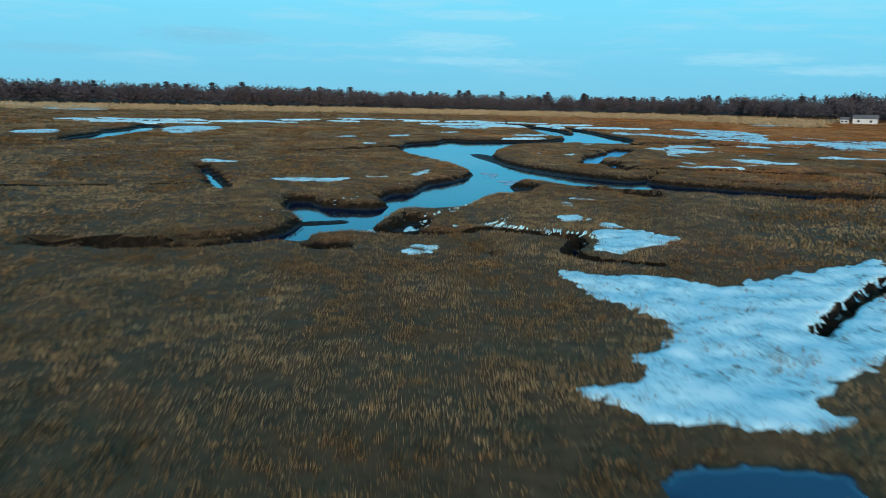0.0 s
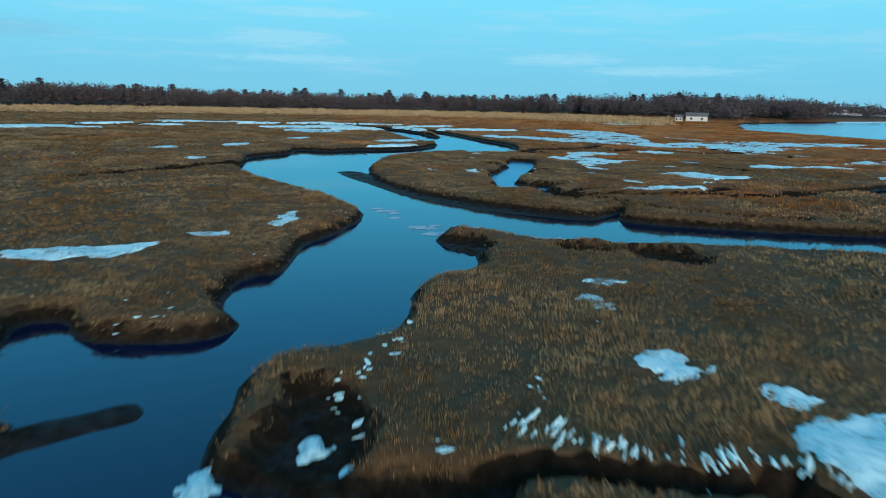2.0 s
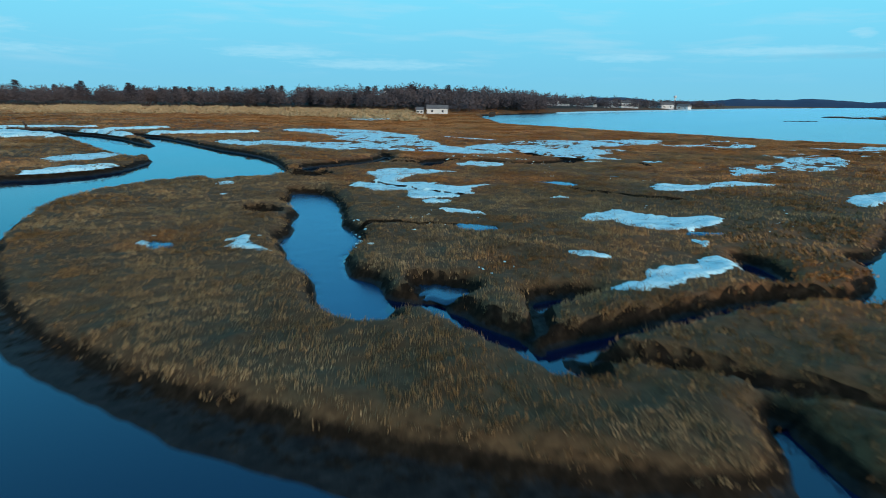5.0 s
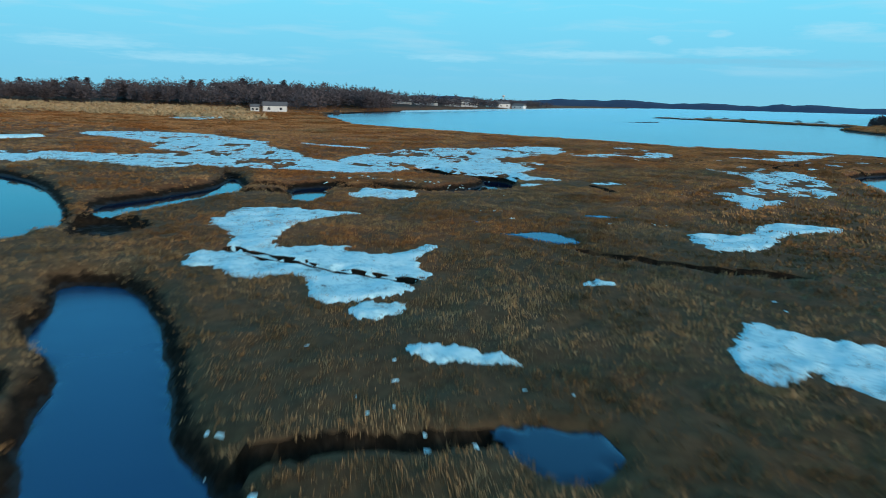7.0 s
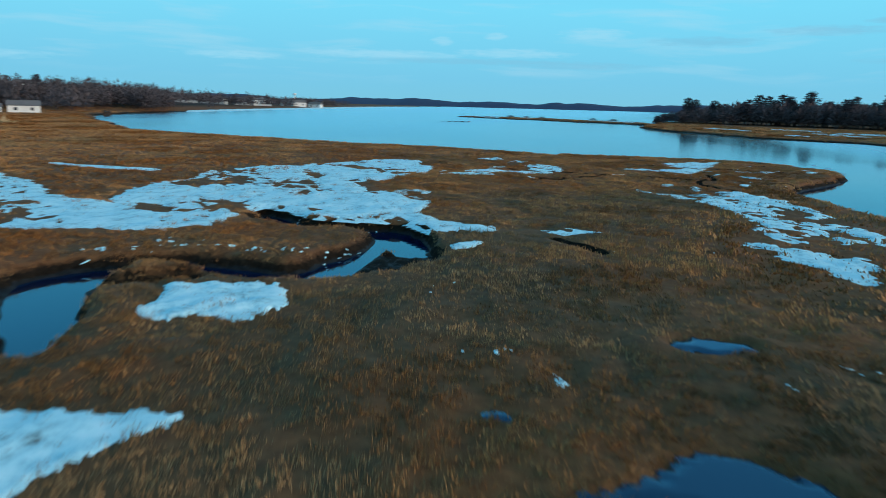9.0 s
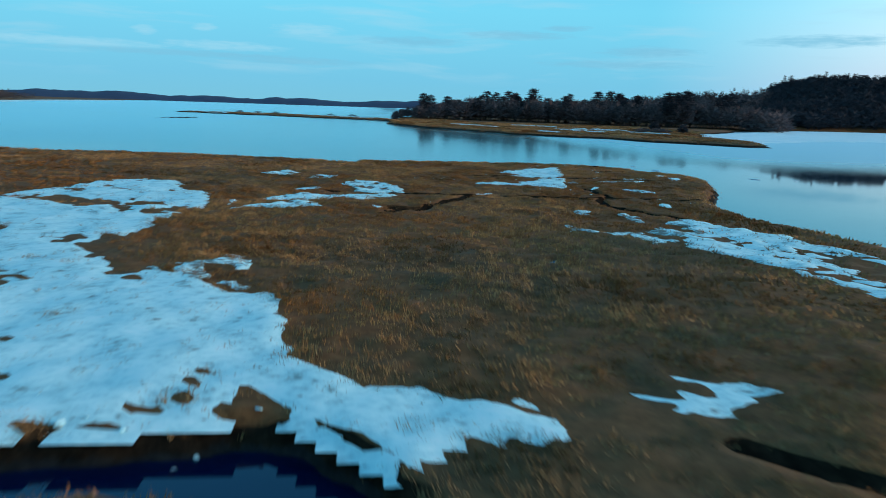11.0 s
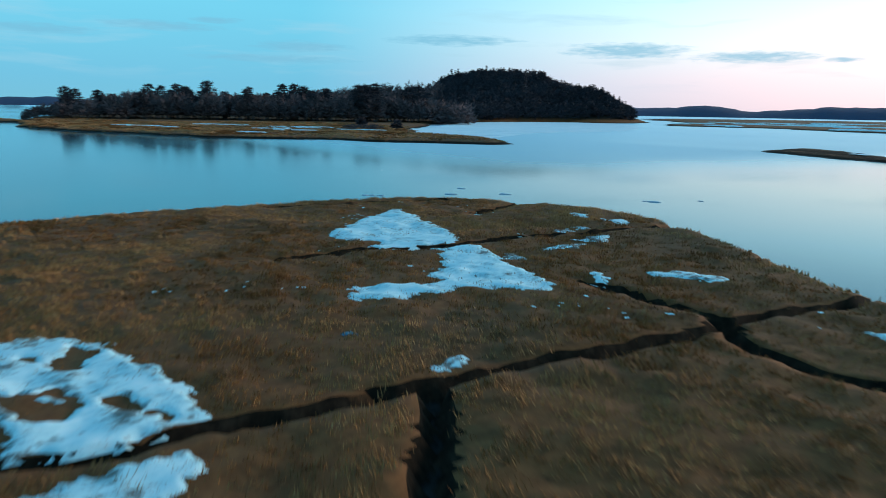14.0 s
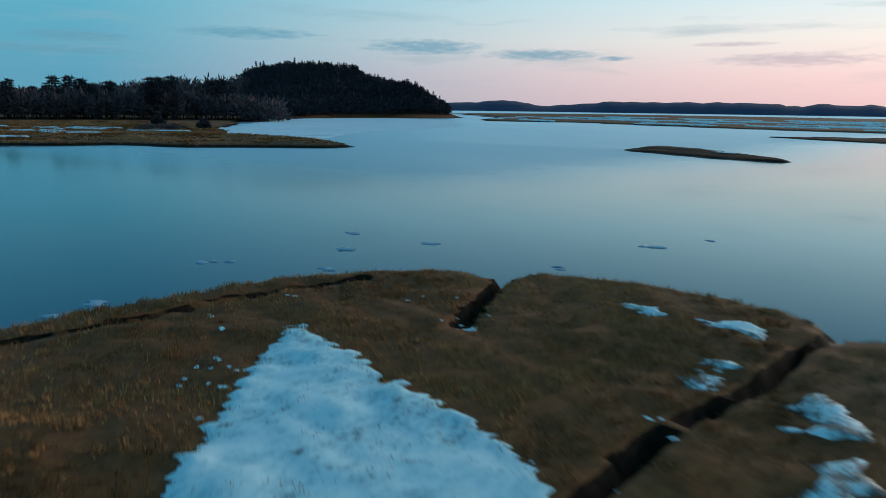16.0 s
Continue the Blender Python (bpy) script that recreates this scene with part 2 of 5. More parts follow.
def ground_material():
    """Dead grass on the flats, dark peat down the banks, wet mud at the water, leaf litter on the hills."""
    m = bpy.data.materials.new("marsh_ground")
    m.use_nodes = True
    add = node_tree(m.node_tree)
    pos = add("ShaderNodeNewGeometry").outputs["Position"]
    z = add("ShaderNodeSeparateXYZ", i0=pos).outputs[2]
    big = add("ShaderNodeTexNoise", i0=pos, i2=0.11, i3=5.0, i4=0.6).outputs[0]
    small = add("ShaderNodeTexNoise", i0=pos, i2=2.4, i3=6.0, i4=0.66).outputs[0]
    mixv = math_node(add, "ADD", math_node(add, "MULTIPLY", big, 0.28), math_node(add, "MULTIPLY", small, 0.72))
    grass = grass_colour(add, pos, mixv, (0.50, 0.42, 0.37))
    mud = add("ShaderNodeValToRGB", i0=small, stops=[(0.3, (0.008, 0.006, 0.004)), (0.5, (0.020, 0.013, 0.008)), (0.7, (0.040, 0.026, 0.016))]).outputs[0]
    wet = add("ShaderNodeValToRGB", i0=small, stops=[(0.3, (0.009, 0.009, 0.009)), (0.5, (0.019, 0.018, 0.017)), (0.7, (0.036, 0.033, 0.030))]).outputs[0]
    litter = add("ShaderNodeValToRGB", i0=mixv, stops=[(0.3, (0.012, 0.010, 0.007)), (0.7, (0.035, 0.026, 0.016))]).outputs[0]
    rag = add("ShaderNodeTexNoise", i0=pos, i2=1.3, i3=7.0, i4=0.75).outputs[0]
    level = math_node(add, "ADD", z, math_node(add, "MULTIPLY", math_node(add, "SUBTRACT", rag, 0.5), 0.75))
    to_mud = add("ShaderNodeMapRange", i0=level, i1=-0.20, i2=-0.40, i3=0.0, i4=1.0).outputs[0]
    lean = add("ShaderNodeSeparateXYZ", i0=add("ShaderNodeNewGeometry").outputs["True Normal"]).outputs[2]
    to_mud = math_node(add, "MAXIMUM", to_mud, add("ShaderNodeMapRange", i0=math_node(add, "ADD", lean, math_node(add, "MULTIPLY", math_node(add, "SUBTRACT", rag, 0.5), 0.3)), i1=0.80, i2=0.64, i3=0.0, i4=1.0).outputs[0])
    to_wet = add("ShaderNodeMapRange", i0=level, i1=-0.62, i2=-0.70, i3=0.0, i4=1.0).outputs[0]
    to_hill = add("ShaderNodeMapRange", i0=z, i1=1.2, i2=3.0, i3=0.0, i4=1.0).outputs[0]
    c = add("ShaderNodeMix", data="RGBA", i0=to_mud, i6=grass, i7=mud).outputs[2]
    c = add("ShaderNodeMix", data="RGBA", i0=to_wet, i6=c, i7=wet).outputs[2]
    c = add("ShaderNodeMix", data="RGBA", i0=to_hill, i6=c, i7=litter).outputs[2]
    rough = add("ShaderNodeMapRange", i0=to_wet, i1=0.0, i2=1.0, i3=0.92, i4=0.5).outputs[0]
    b = add("ShaderNodeBump", i0=0.8, i1=0.1, i2=add("ShaderNodeTexNoise", i0=pos, i2=4.5, i3=5.0, i4=0.7).outputs[0])
    p = add("ShaderNodeBsdfPrincipled", Base_Color=c, Roughness=rough)
    matt = add("ShaderNodeMapRange", i0=to_mud, i1=0.0, i2=1.0, i3=0.25, i4=0.04).outputs[0]
    m.node_tree.links.new(matt, p.inputs["Specular IOR Level"])
    m.node_tree.links.new(b.outputs[0], p.inputs["Normal"])
    o = add("ShaderNodeOutputMaterial")
    m.node_tree.links.new(p.outputs[0], o.inputs[0])
    return m


M_GROUND = ground_material()
def snow_material(name, bare):
    """Old granular snow: bluish crust, hollows, and grass stems showing through."""
    m = bpy.data.materials.new(name)
    m.use_nodes = True
    add = node_tree(m.node_tree)
    pos = add("ShaderNodeNewGeometry").outputs["Position"]
    streak = add("ShaderNodeMapping", i0=pos, i2=(0, 0, 0.6), i3=(1.0, 0.5, 1.0)).outputs[0]
    broad = add("ShaderNodeTexNoise", i0=pos, i2=0.7, i3=4.0, i4=0.6).outputs[0]
    grain = add("ShaderNodeTexNoise", i0=streak, i2=5.5, i3=5.0, i4=0.7).outputs[0]
    mixv = math_node(add, "ADD", math_node(add, "MULTIPLY", broad, 0.45), math_node(add, "MULTIPLY", grain, 0.55))
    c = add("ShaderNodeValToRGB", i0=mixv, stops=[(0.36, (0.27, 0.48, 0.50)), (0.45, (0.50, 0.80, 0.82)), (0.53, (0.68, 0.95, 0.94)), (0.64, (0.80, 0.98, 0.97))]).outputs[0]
    stems = add("ShaderNodeTexNoise", i0=streak, i2=3.4, i3=6.0, i4=0.75).outputs[0]
    stems = math_node(add, "ADD", stems, math_node(add, "MULTIPLY", math_node(add, "SUBTRACT", broad, 0.5), 0.7))
    show = add("ShaderNodeMapRange", i0=stems, i1=bare, i2=bare - 0.09, i3=0.0, i4=0.85).outputs[0]
    c = add("ShaderNodeMix", data="RGBA", i0=show, i6=c, i7=(0.115, 0.088, 0.062, 1)).outputs[2]
    b = add("ShaderNodeBump", i0=1.0, i1=0.14, i2=grain)
    p = add("ShaderNodeBsdfPrincipled", Base_Color=c, Roughness=0.6)
    p.inputs["Specular IOR Level"].default_value = 0.3
    m.node_tree.links.new(b.outputs[0], p.inputs["Normal"])
    o = add("ShaderNodeOutputMaterial")
    m.node_tree.links.new(p.outputs[0], o.inputs[0])
    return m


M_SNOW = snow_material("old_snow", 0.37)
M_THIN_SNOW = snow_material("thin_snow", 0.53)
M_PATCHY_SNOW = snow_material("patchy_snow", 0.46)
M_SHELF = material("shelf_snow", [(0.55, 0.80, 0.84), (0.80, 0.95, 0.96), (0.88, 0.97, 0.97)], scale=0.6, rough=0.65, bump=0.3)
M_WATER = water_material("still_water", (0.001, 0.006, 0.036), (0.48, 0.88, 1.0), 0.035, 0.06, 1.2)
M_POND = water_material("frozen_puddle", (0.012, 0.038, 0.070), (0.50, 0.80, 0.98), 0.12, 0.2, 2.5)
M_SKIM = water_material("skim_ice", (0.010, 0.050, 0.125), (0.45, 0.82, 1.0), 0.2, 0.08, 3.5)
M_ICE = material("floating_ice", [(0.12, 0.24, 0.32), (0.30, 0.46, 0.55), (0.46, 0.60, 0.68)], scale=6.0, rough=0.4, bump=0.4)
M_REED = material("pale_reeds", [(0.26, 0.17, 0.08), (0.42, 0.29, 0.15), (0.52, 0.38, 0.22)], scale=0.5, bump=0.6)
M_TWIG = material("bare_twigs", [(0.050, 0.043, 0.047), (0.080, 0.067, 0.071), (0.118, 0.096, 0.098)], scale=0.4, bump=0.0, island=0.25)
M_SCRUB = material("dark_scrub", [(0.066, 0.045, 0.047), (0.120, 0.081, 0.081), (0.185, 0.126, 0.121)], scale=0.4, bump=0.0, island=0.25)
M_BARK = material("grey_bark", [(0.03, 0.022, 0.018), (0.07, 0.052, 0.042)], scale=6.0)
M_PINE = material("pine_needles", [(0.029, 0.026, 0.033), (0.043, 0.038, 0.046), (0.058, 0.050, 0.056)], scale=1.0, bump=0.0, island=0.15)
# aerial haze over the far ridges is mixed into this woodland blue
M_RIDGE = material("hazed_distant_woods", [(0.020, 0.038, 0.078), (0.032, 0.056, 0.108), (0.044, 0.072, 0.130)], scale=0.2, bump=0.0)
M_WALL = material("white_clapboard", [(0.55, 0.55, 0.52), (0.72, 0.71, 0.68)], scale=4.0, bump=0.15, bump_scale=9.0)
M_ROOF = material("grey_shingle_roof", [(0.10, 0.09, 0.085), (0.20, 0.18, 0.17)], scale=3.0)
M_GLASS = material("dark_window_glass", [(0.015, 0.02, 0.03), (0.03, 0.04, 0.05)], rough=0.08, spec=0.6, bump=0.0)

# ---- shape tools ---------------------------------------------------------
RNG = np.random.RandomState(7)
TABLE = RNG.rand(16, 256, 256).astype(np.float32)


def value_noise(x, y, size, seed=0):
    u, v = np.asarray(x) / size, np.asarray(y) / size
    iu, iv = np.floor(u).astype(np.int64), np.floor(v).astype(np.int64)
    fu, fv = u - iu, v - iv
    fu, fv = fu * fu * (3 - 2 * fu), fv * fv * (3 - 2 * fv)
    t = TABLE[seed % 16]
    a, b = t[iu & 255, iv & 255], t[(iu + 1) & 255, iv & 255]
    c, e = t[iu & 255, (iv + 1) & 255], t[(iu + 1) & 255, (iv + 1) & 255]
    return (a + (b - a) * fu) * (1 - fv) + (c + (e - c) * fu) * fv - 0.5


def fbm(x, y, size, octaves=3, seed=0):
    out, amp = 0.0, 1.0
    for k in range(octaves):
        out = out + amp * value_noise(x, y, size / 2 ** k, seed + k)
        amp *= 0.5
    return out


def rounded(pts, closed=True, times=2):
    """Chaikin corner cutting."""
    p = np.array(pts, float)
    for _ in range(times):
        q = np.roll(p, -1, 0) if closed else p[1:]
        a = p if closed else p[:-1]
        r = np.empty((2 * len(a), 2))
        r[0::2], r[1::2] = 0.75 * a + 0.25 * q, 0.25 * a + 0.75 * q
        p = r if closed else np.vstack([p[:1], r, p[-1:]])
    return p


def line_distance(x, y, pts, closed):
    d = np.full(x.shape, 1e9)
    q = np.roll(pts, -1, 0) if closed else pts[1:]
    for (ax, ay), (bx, by) in zip(pts if closed else pts[:-1], q):
        vx, vy = bx - ax, by - ay
        k = np.clip(((x - ax) * vx + (y - ay) * vy) / (vx * vx + vy * vy + 1e-9), 0, 1)
        d = np.minimum(d, (x - ax - k * vx) ** 2 + (y - ay - k * vy) ** 2)
    return np.sqrt(d)


def off_line(x, y, pts):
    """Distance to a line, and the way straight off it."""
    d, px, py = np.full(x.shape, 1e9), np.zeros(x.shape), np.zeros(x.shape)
    for (ax, ay), (bx, by) in zip(pts[:-1], pts[1:]):
        vx, vy = bx - ax, by - ay
        k = np.clip(((x - ax) * vx + (y - ay) * vy) / (vx * vx + vy * vy + 1e-9), 0, 1)
        qx, qy = x - ax - k * vx, y - ay - k * vy
        e = qx * qx + qy * qy
        near = e < d
        d, px, py = np.where(near, e, d), np.where(near, qx, px), np.where(near, qy, py)
    d = np.sqrt(d)
    return d, px / (d + 1e-6), py / (d + 1e-6)


def inside(x, y, pts):
    odd = np.zeros(x.shape, bool)
    for (ax, ay), (bx, by) in zip(pts, np.roll(pts, -1, 0)):
        cross = (ay > y) != (by > y)
        odd ^= cross & (x < (bx - ax) * (y - ay) / (by - ay + 1e-12) + ax)
    return odd


def signed(x, y, pts, reach=6.0):
    """Distance to an outline, negative inside; worked out near it only."""
    out = np.full(x.shape, reach)
    lo, hi = pts.min(0) - reach, pts.max(0) + reach
    near = (x > lo[0]) & (x < hi[0]) & (y > lo[1]) & (y < hi[1])
    if near.any():
        d = line_distance(x[near], y[near], pts, True)
        out[near] = np.where(inside(x[near], y[near], pts), -d, d)
    return out


def mesh_object(name, verts, faces, mats, slots=None, parent=None, smooth=True):
    """A mesh from arrays: faces is an (n, 3) or (n, 4) array."""
    me = bpy.data.meshes.new(name)
    verts, faces = np.asarray(verts, np.float32), np.asarray(faces, np.int32)
    k = faces.shape[1]
    me.vertices.add(len(verts))
    me.vertices.foreach_set("co", verts.ravel())
    me.loops.add(faces.size)
    me.loops.foreach_set("vertex_index", faces.ravel())
    me.polygons.add(len(faces))
    me.polygons.foreach_set("loop_start", np.arange(0, faces.size, k, dtype=np.int32))
    me.polygons.foreach_set("loop_total", np.full(len(faces), k, np.int32))
    me.polygons.foreach_set("use_smooth", np.full(len(faces), smooth, bool))
    for m in mats:
        me.materials.append(m)
    if slots is not None:
        me.polygons.foreach_set("material_index", np.asarray(slots, np.int32))
    me.update(calc_edges=True)
    me.validate()
    ob = new(name, me)
    ob.parent = parent
    return ob


def part(name, bm, mat, parent, label=""):
    me = bpy.data.meshes.new(name)
    bm.to_mesh(me)
    bm.free()
    me.materials.append(mat)
    ob = new(name, me)
    ob.parent = parent
    if label:
        tagged(ob, label)
    return ob


def box(x0, x1, y0, y1, z0, z1, bevel=0.0, bm=None):
    bm = bm or bmesh.new()
    r = bmesh.ops.create_cube(bm, size=1.0)
    for v in r["verts"]:
        v.co = Vector((x0 + (v.co.x + 0.5) * (x1 - x0), y0 + (v.co.y + 0.5) * (y1 - y0), z0 + (v.co.z + 0.5) * (z1 - z0)))
    if bevel:
        bmesh.ops.bevel(bm, geom=list(bm.edges), offset=bevel, segments=1, affect="EDGES")
    return bm


# ---- the plan ------------------------------------------------------------
WATER_Z = -0.8
# tidal creek, side channels and pools cut into the marsh
CHANNELS = []
CHANNELS.append([(3, 55.6), (4.2, 54.5), (7.2, 53.7), (9, 55.2), (8, 57), (8.3, 59.2), (8.8, 61.5), (9.8, 63.2), (11.2, 63.0), (12.0, 65.5), (13.2, 69.6), (14.5, 71.5), (16.2, 73.2), (17.0, 75.3), (18.6, 77.2), (19.6, 80.5), (19.2, 84.5), (18.2, 90), (16, 98), (14, 106.5), (12.9, 118), (14.6, 127), (15.6, 136.5), (19.5, 141), (23.5, 144.5), (25, 154), (30, 148), (34, 151), (41.8, 150), (49.5, 155), (60.3, 172), (67, 193), (73, 221), (75.3, 242.7), (77.8, 217), (74, 192), (71.8, 176), (69, 156), (63.2, 143), (59.5, 138), (57.2, 139.5), (51.4, 138.5), (44, 136.5), (38, 133), (32.6, 126), (28.3, 114.5), (26.2, 102.6), (26.4, 94.8), (28.1, 88.5), (29.9, 83.8), (31.8, 80), (33.6, 76.9), (35.5, 74.9), (37.1, 74.3), (39.3, 76.2), (40.5, 76.5), (37.8, 73.7), (37.7, 72.2), (39.5, 70.2), (44, 66.9), (49, 63.9), (56, 60), (50, 55), (44, 56), (39.2, 59.8), (36.2, 61.8), (33, 63), (31.2, 63.1), (30, 64.8), (28.3, 65.6), (27.4, 65.5), (26.2, 68.3), (24.7, 70.2), (22.9, 71.4), (21.9, 70), (21.5, 68.6), (21.3, 66.8), (21.9, 65.3), (22.3, 64.2), (21.7, 62.2), (20.2, 59.8), (17.1, 58.7), (16.3, 57.4), (15.4, 54.8), (14.2, 52.8), (13, 51.6), (10.6, 50.8), (8.5, 50.3), (7.7, 46.8), (6.9, 44.2), (7.8, 43.3), (9.2, 42.5), (10.8, 41.6), (11.9, 41.4), (12.6, 41), (11.4, 40.3), (10.5, 40.3), (9.6, 39.8), (8.2, 40.4), (6.6, 41.1), (4.9, 41.4), (2.9, 40.8), (1, 40.5), (-4, 39), (-3, 40.5), (0, 41.6), (1.3, 43.3), (1.9, 44.8), (2.3, 46.4), (2.6, 48.2), (1.9, 48.8), (1.2, 50.9), (0.7, 52.2), (1, 53.4), (0.5, 57.7), (2.6, 57.9)])
CHANNELS.append([(3.5, 36.6), (3.4, 38.1), (4.3, 38.7), (5.5, 38.7), (5.6, 37.5), (5.4, 36)])
CHANNELS.append([(-45.1, 123.1), (-49.2, 143), (-50.6, 158.5), (-53.3, 180.8), (-52.7, 212.5), (-43.7, 184.5), (-40.4, 141.4), (-41.9, 123.8)])
CHANNELS.append([(53.8, 125.7), (51.8, 121.9), (48.8, 118.7), (48.9, 115.6), (45.6, 111.6), (44.4, 109), (41.6, 106.3), (40.9, 104.2), (39.6, 101.7), (39.2, 99.6), (38.4, 97.2), (37.6, 95.8), (36.5, 94), (35.6, 91.5), (36.6, 88.6), (38.5, 91.5), (39.9, 93.4), (40.6, 94.9), (40.2, 96.4), (40.8, 97.9), (41.7, 99.2), (42.3, 100.4), (43.6, 101.5), (45.6, 103.2), (46.9, 105.3), (47.8, 108.4), (49.7, 111.3), (53.3, 116.9), (55.8, 122.5)])
CHANNELS.append([(69.7, 187.8), (72.6, 178.7), (71.4, 162.7), (65.2, 146.4), (59, 135.6), (57.6, 136.9), (55.9, 134.3), (53.9, 136.2), (49.7, 134.2)])
CHANNELS.append([(66.9, 146), (70.8, 146.3), (75.7, 147.3), (82.2, 149.1), (89.4, 157.4), (82, 145.7), (77, 141.9), (70.6, 139.7), (66.3, 138.6), (62.7, 137.7)])
CHANNELS.append([(81.5, 139.1), (85.7, 140.9), (88.8, 141.5), (78.6, 133.4), (76.2, 133.4)])
CHANNELS.append([(83.9, 142.3), (86.6, 142.6), (89.7, 140.6), (88.1, 139.2), (85.4, 138.7), (82.5, 137.7), (80.2, 135.9), (79.1, 136.7)])
CHANNELS.append([(43.9, 88.3), (45.7, 87.6), (46.9, 86.6), (45.1, 86.7), (42.8, 86.6), (42.9, 87.2)])
CHANNELS.append([(63.2, 82.1), (65.2, 81), (74.2, 82.6), (81.3, 84.8), (89.4, 85), (69, 75.8), (71.2, 79.7), (66.4, 80.3), (57.5, 76.7), (59.3, 78.8)])
CHANNELS.append([(59.2, 86.7), (57.5, 83.1), (54.4, 81.7), (53.5, 82.3)])
CHANNELS.append([(89.1, 140.8), (90.4, 139.8), (91.2, 138.5), (91.6, 136.2), (91.4, 134), (91.2, 132.2), (91.9, 131.6), (93.5, 131.6), (96, 131.2), (97.8, 130.7), (100.6, 131.3), (102.4, 132.2), (101.6, 130.6), (100.4, 128.5), (98.7, 129.4), (96.5, 129.6), (93.9, 129.1), (91.6, 128.7), (91, 128.5), (89.6, 129.9), (89.2, 131.1), (88.9, 132.9), (89, 134.6), (90, 136.4), (90.2, 138.2), (89.2, 139.4)])
CHANNELS.append([(107.5, 143.7), (103.9, 140.7), (103.3, 137.8), (105.5, 139), (106.5, 141.1)])
# narrow ditches: half width, depth, line
DITCHES = []
DITCHES.append((0.7, 1, [(-12.1, 84.6), (-8.6, 73.8), (-5.1, 61.1)]))
DITCHES.append((0.4, 0.6, [(-23, 61), (-14.8, 63), (-6.9, 64.8)]))
DITCHES.append((0.9, 1, [(-9.8, 38.1), (-2.6, 36.9), (2.3, 39.7)]))
DITCHES.append((0.45, 0.8, [(12.3, 40.8), (13.1, 41.2), (15, 40.4), (16.3, 39.6), (18.2, 38.7)]))
DITCHES.append((0.3, 0.45, [(22, 21.3), (25.2, 24.1), (29.8, 27.8)]))
DITCHES.append((0.3, 0.5, [(61.5, 123.2), (61.6, 119.7), (61.9, 115.5), (62.4, 111.9)]))
DITCHES.append((0.4, 0.55, [(73.6, 108.5), (73.6, 105.5), (73.2, 102.1), (74.6, 97.9)]))
DITCHES.append((0.3, 0.75, [(149.1, 132.9), (149.8, 131.4), (148.9, 129.2), (149.3, 126.7), (148.9, 124.5), (148.9, 121.5), (148.7, 119.7), (148.8, 116.7), (148.3, 112.8), (148.4, 107.9), (148.1, 104.7), (147.5, 101.5), (147.4, 99.9)]))
DITCHES.append((0.36, 0.68, [(148.5, 120.8), (145.6, 122.6), (142.5, 124.5), (140.4, 125.5), (139.1, 127.1), (138.3, 128.0)]))
DITCHES.append((0.28, 0.7, [(155.8, 108.6), (151.4, 108.6), (149.0, 108.0), (147.3, 109.9), (145.3, 110.2), (143.4, 110.2), (141.6, 109.5), (139.1, 108.2), (136.7, 106.7)]))
DITCHES.append((0.24, 0.7, [(166.2, 119.4), (166.1, 117.3), (166.4, 114.3), (165.8, 112.4), (165.5, 110.1), (165.4, 107.7), (165.6, 104.5), (165.1, 101.2), (164.9, 97.0), (164.5, 93.6), (164.4, 91.6)]))
DITCHES.append((0.3, 0.8, [(174.6, 101.8), (175.7, 99.5), (177.6, 95.6), (178.4, 93.8)]))
DITCHES.append((0.25, 0.4, [(184.1, 113.5), (183.1, 110.3), (183.8, 105.5), (183.3, 103.1), (182.2, 99.3)]))
DITCHES.append((1.2, 0.9, [(103.7, 140.6), (102.8, 137.2), (103.4, 133.4), (103.7, 130.4), (98.8, 128)]))
DITCHES.append((5, 1, [(-60.8, 218.8), (-20.5, 256.1), (42.4, 272.2), (67.5, 246.7), (58.8, 170.5)]))
DITCHES.append((0.16, 0.35, [(166.2, 119.4), (165.79999999999998, 121.4)]))
DITCHES.append((0.35, 0.5, [(103.2, 120.2), (100.4, 117.1)]))
DITCHES.append((1.2, 0.9, [(-3.3, 107), (3.3, 110.7), (12.6, 121), (21.2, 127.7)]))
DITCHES.append((0.9, 0.9, [(0, 38.1), (2.5, 40.9)]))
DITCHES.append((1.2, 0.9, [(6.1, 115.2), (9.2, 119), (13.7, 119)]))
DITCHES.append((0.8, 1, [(37.3, 92.5), (40, 90.6), (37.9, 81.4)]))
DITCHES.append((0.7, 1, [(39.8, 83.3), (52.3, 81.1), (53.2, 77.7), (61.5, 79), (79.5, 81.9)]))
DITCHES.append((0.6, 0.7, [(39.6, 82.2), (41.7, 77.2), (42.3, 72.2), (48.8, 66.8)]))
DITCHES.append((0.8, 0.75, [(81.5, 144.7), (84, 139.2), (87.5, 135.2)]))
DITCHES.append((0.35, 0.45, [(46.1, 105.8), (47.6, 105.5), (50.3, 103.2), (52.1, 101.4)]))
DITCHES.append((0.45, 0.78, [(43.6, 87.6), (42.2, 86.5), (41.2, 85.4), (39.8, 84.7)]))
DITCHES.append((0.7, 0.8, [(60, 140.7), (65, 138.6), (77.4, 143.5), (80.7, 135.8)]))
DITCHES.append((0.5, 1.0, [(18.6, 38.2), (18.5, 37), (17.3, 35.1), (17.1, 34), (17.5, 32.8), (18.3, 32.1), (19.1, 31.7), (20.5, 31.2)]))
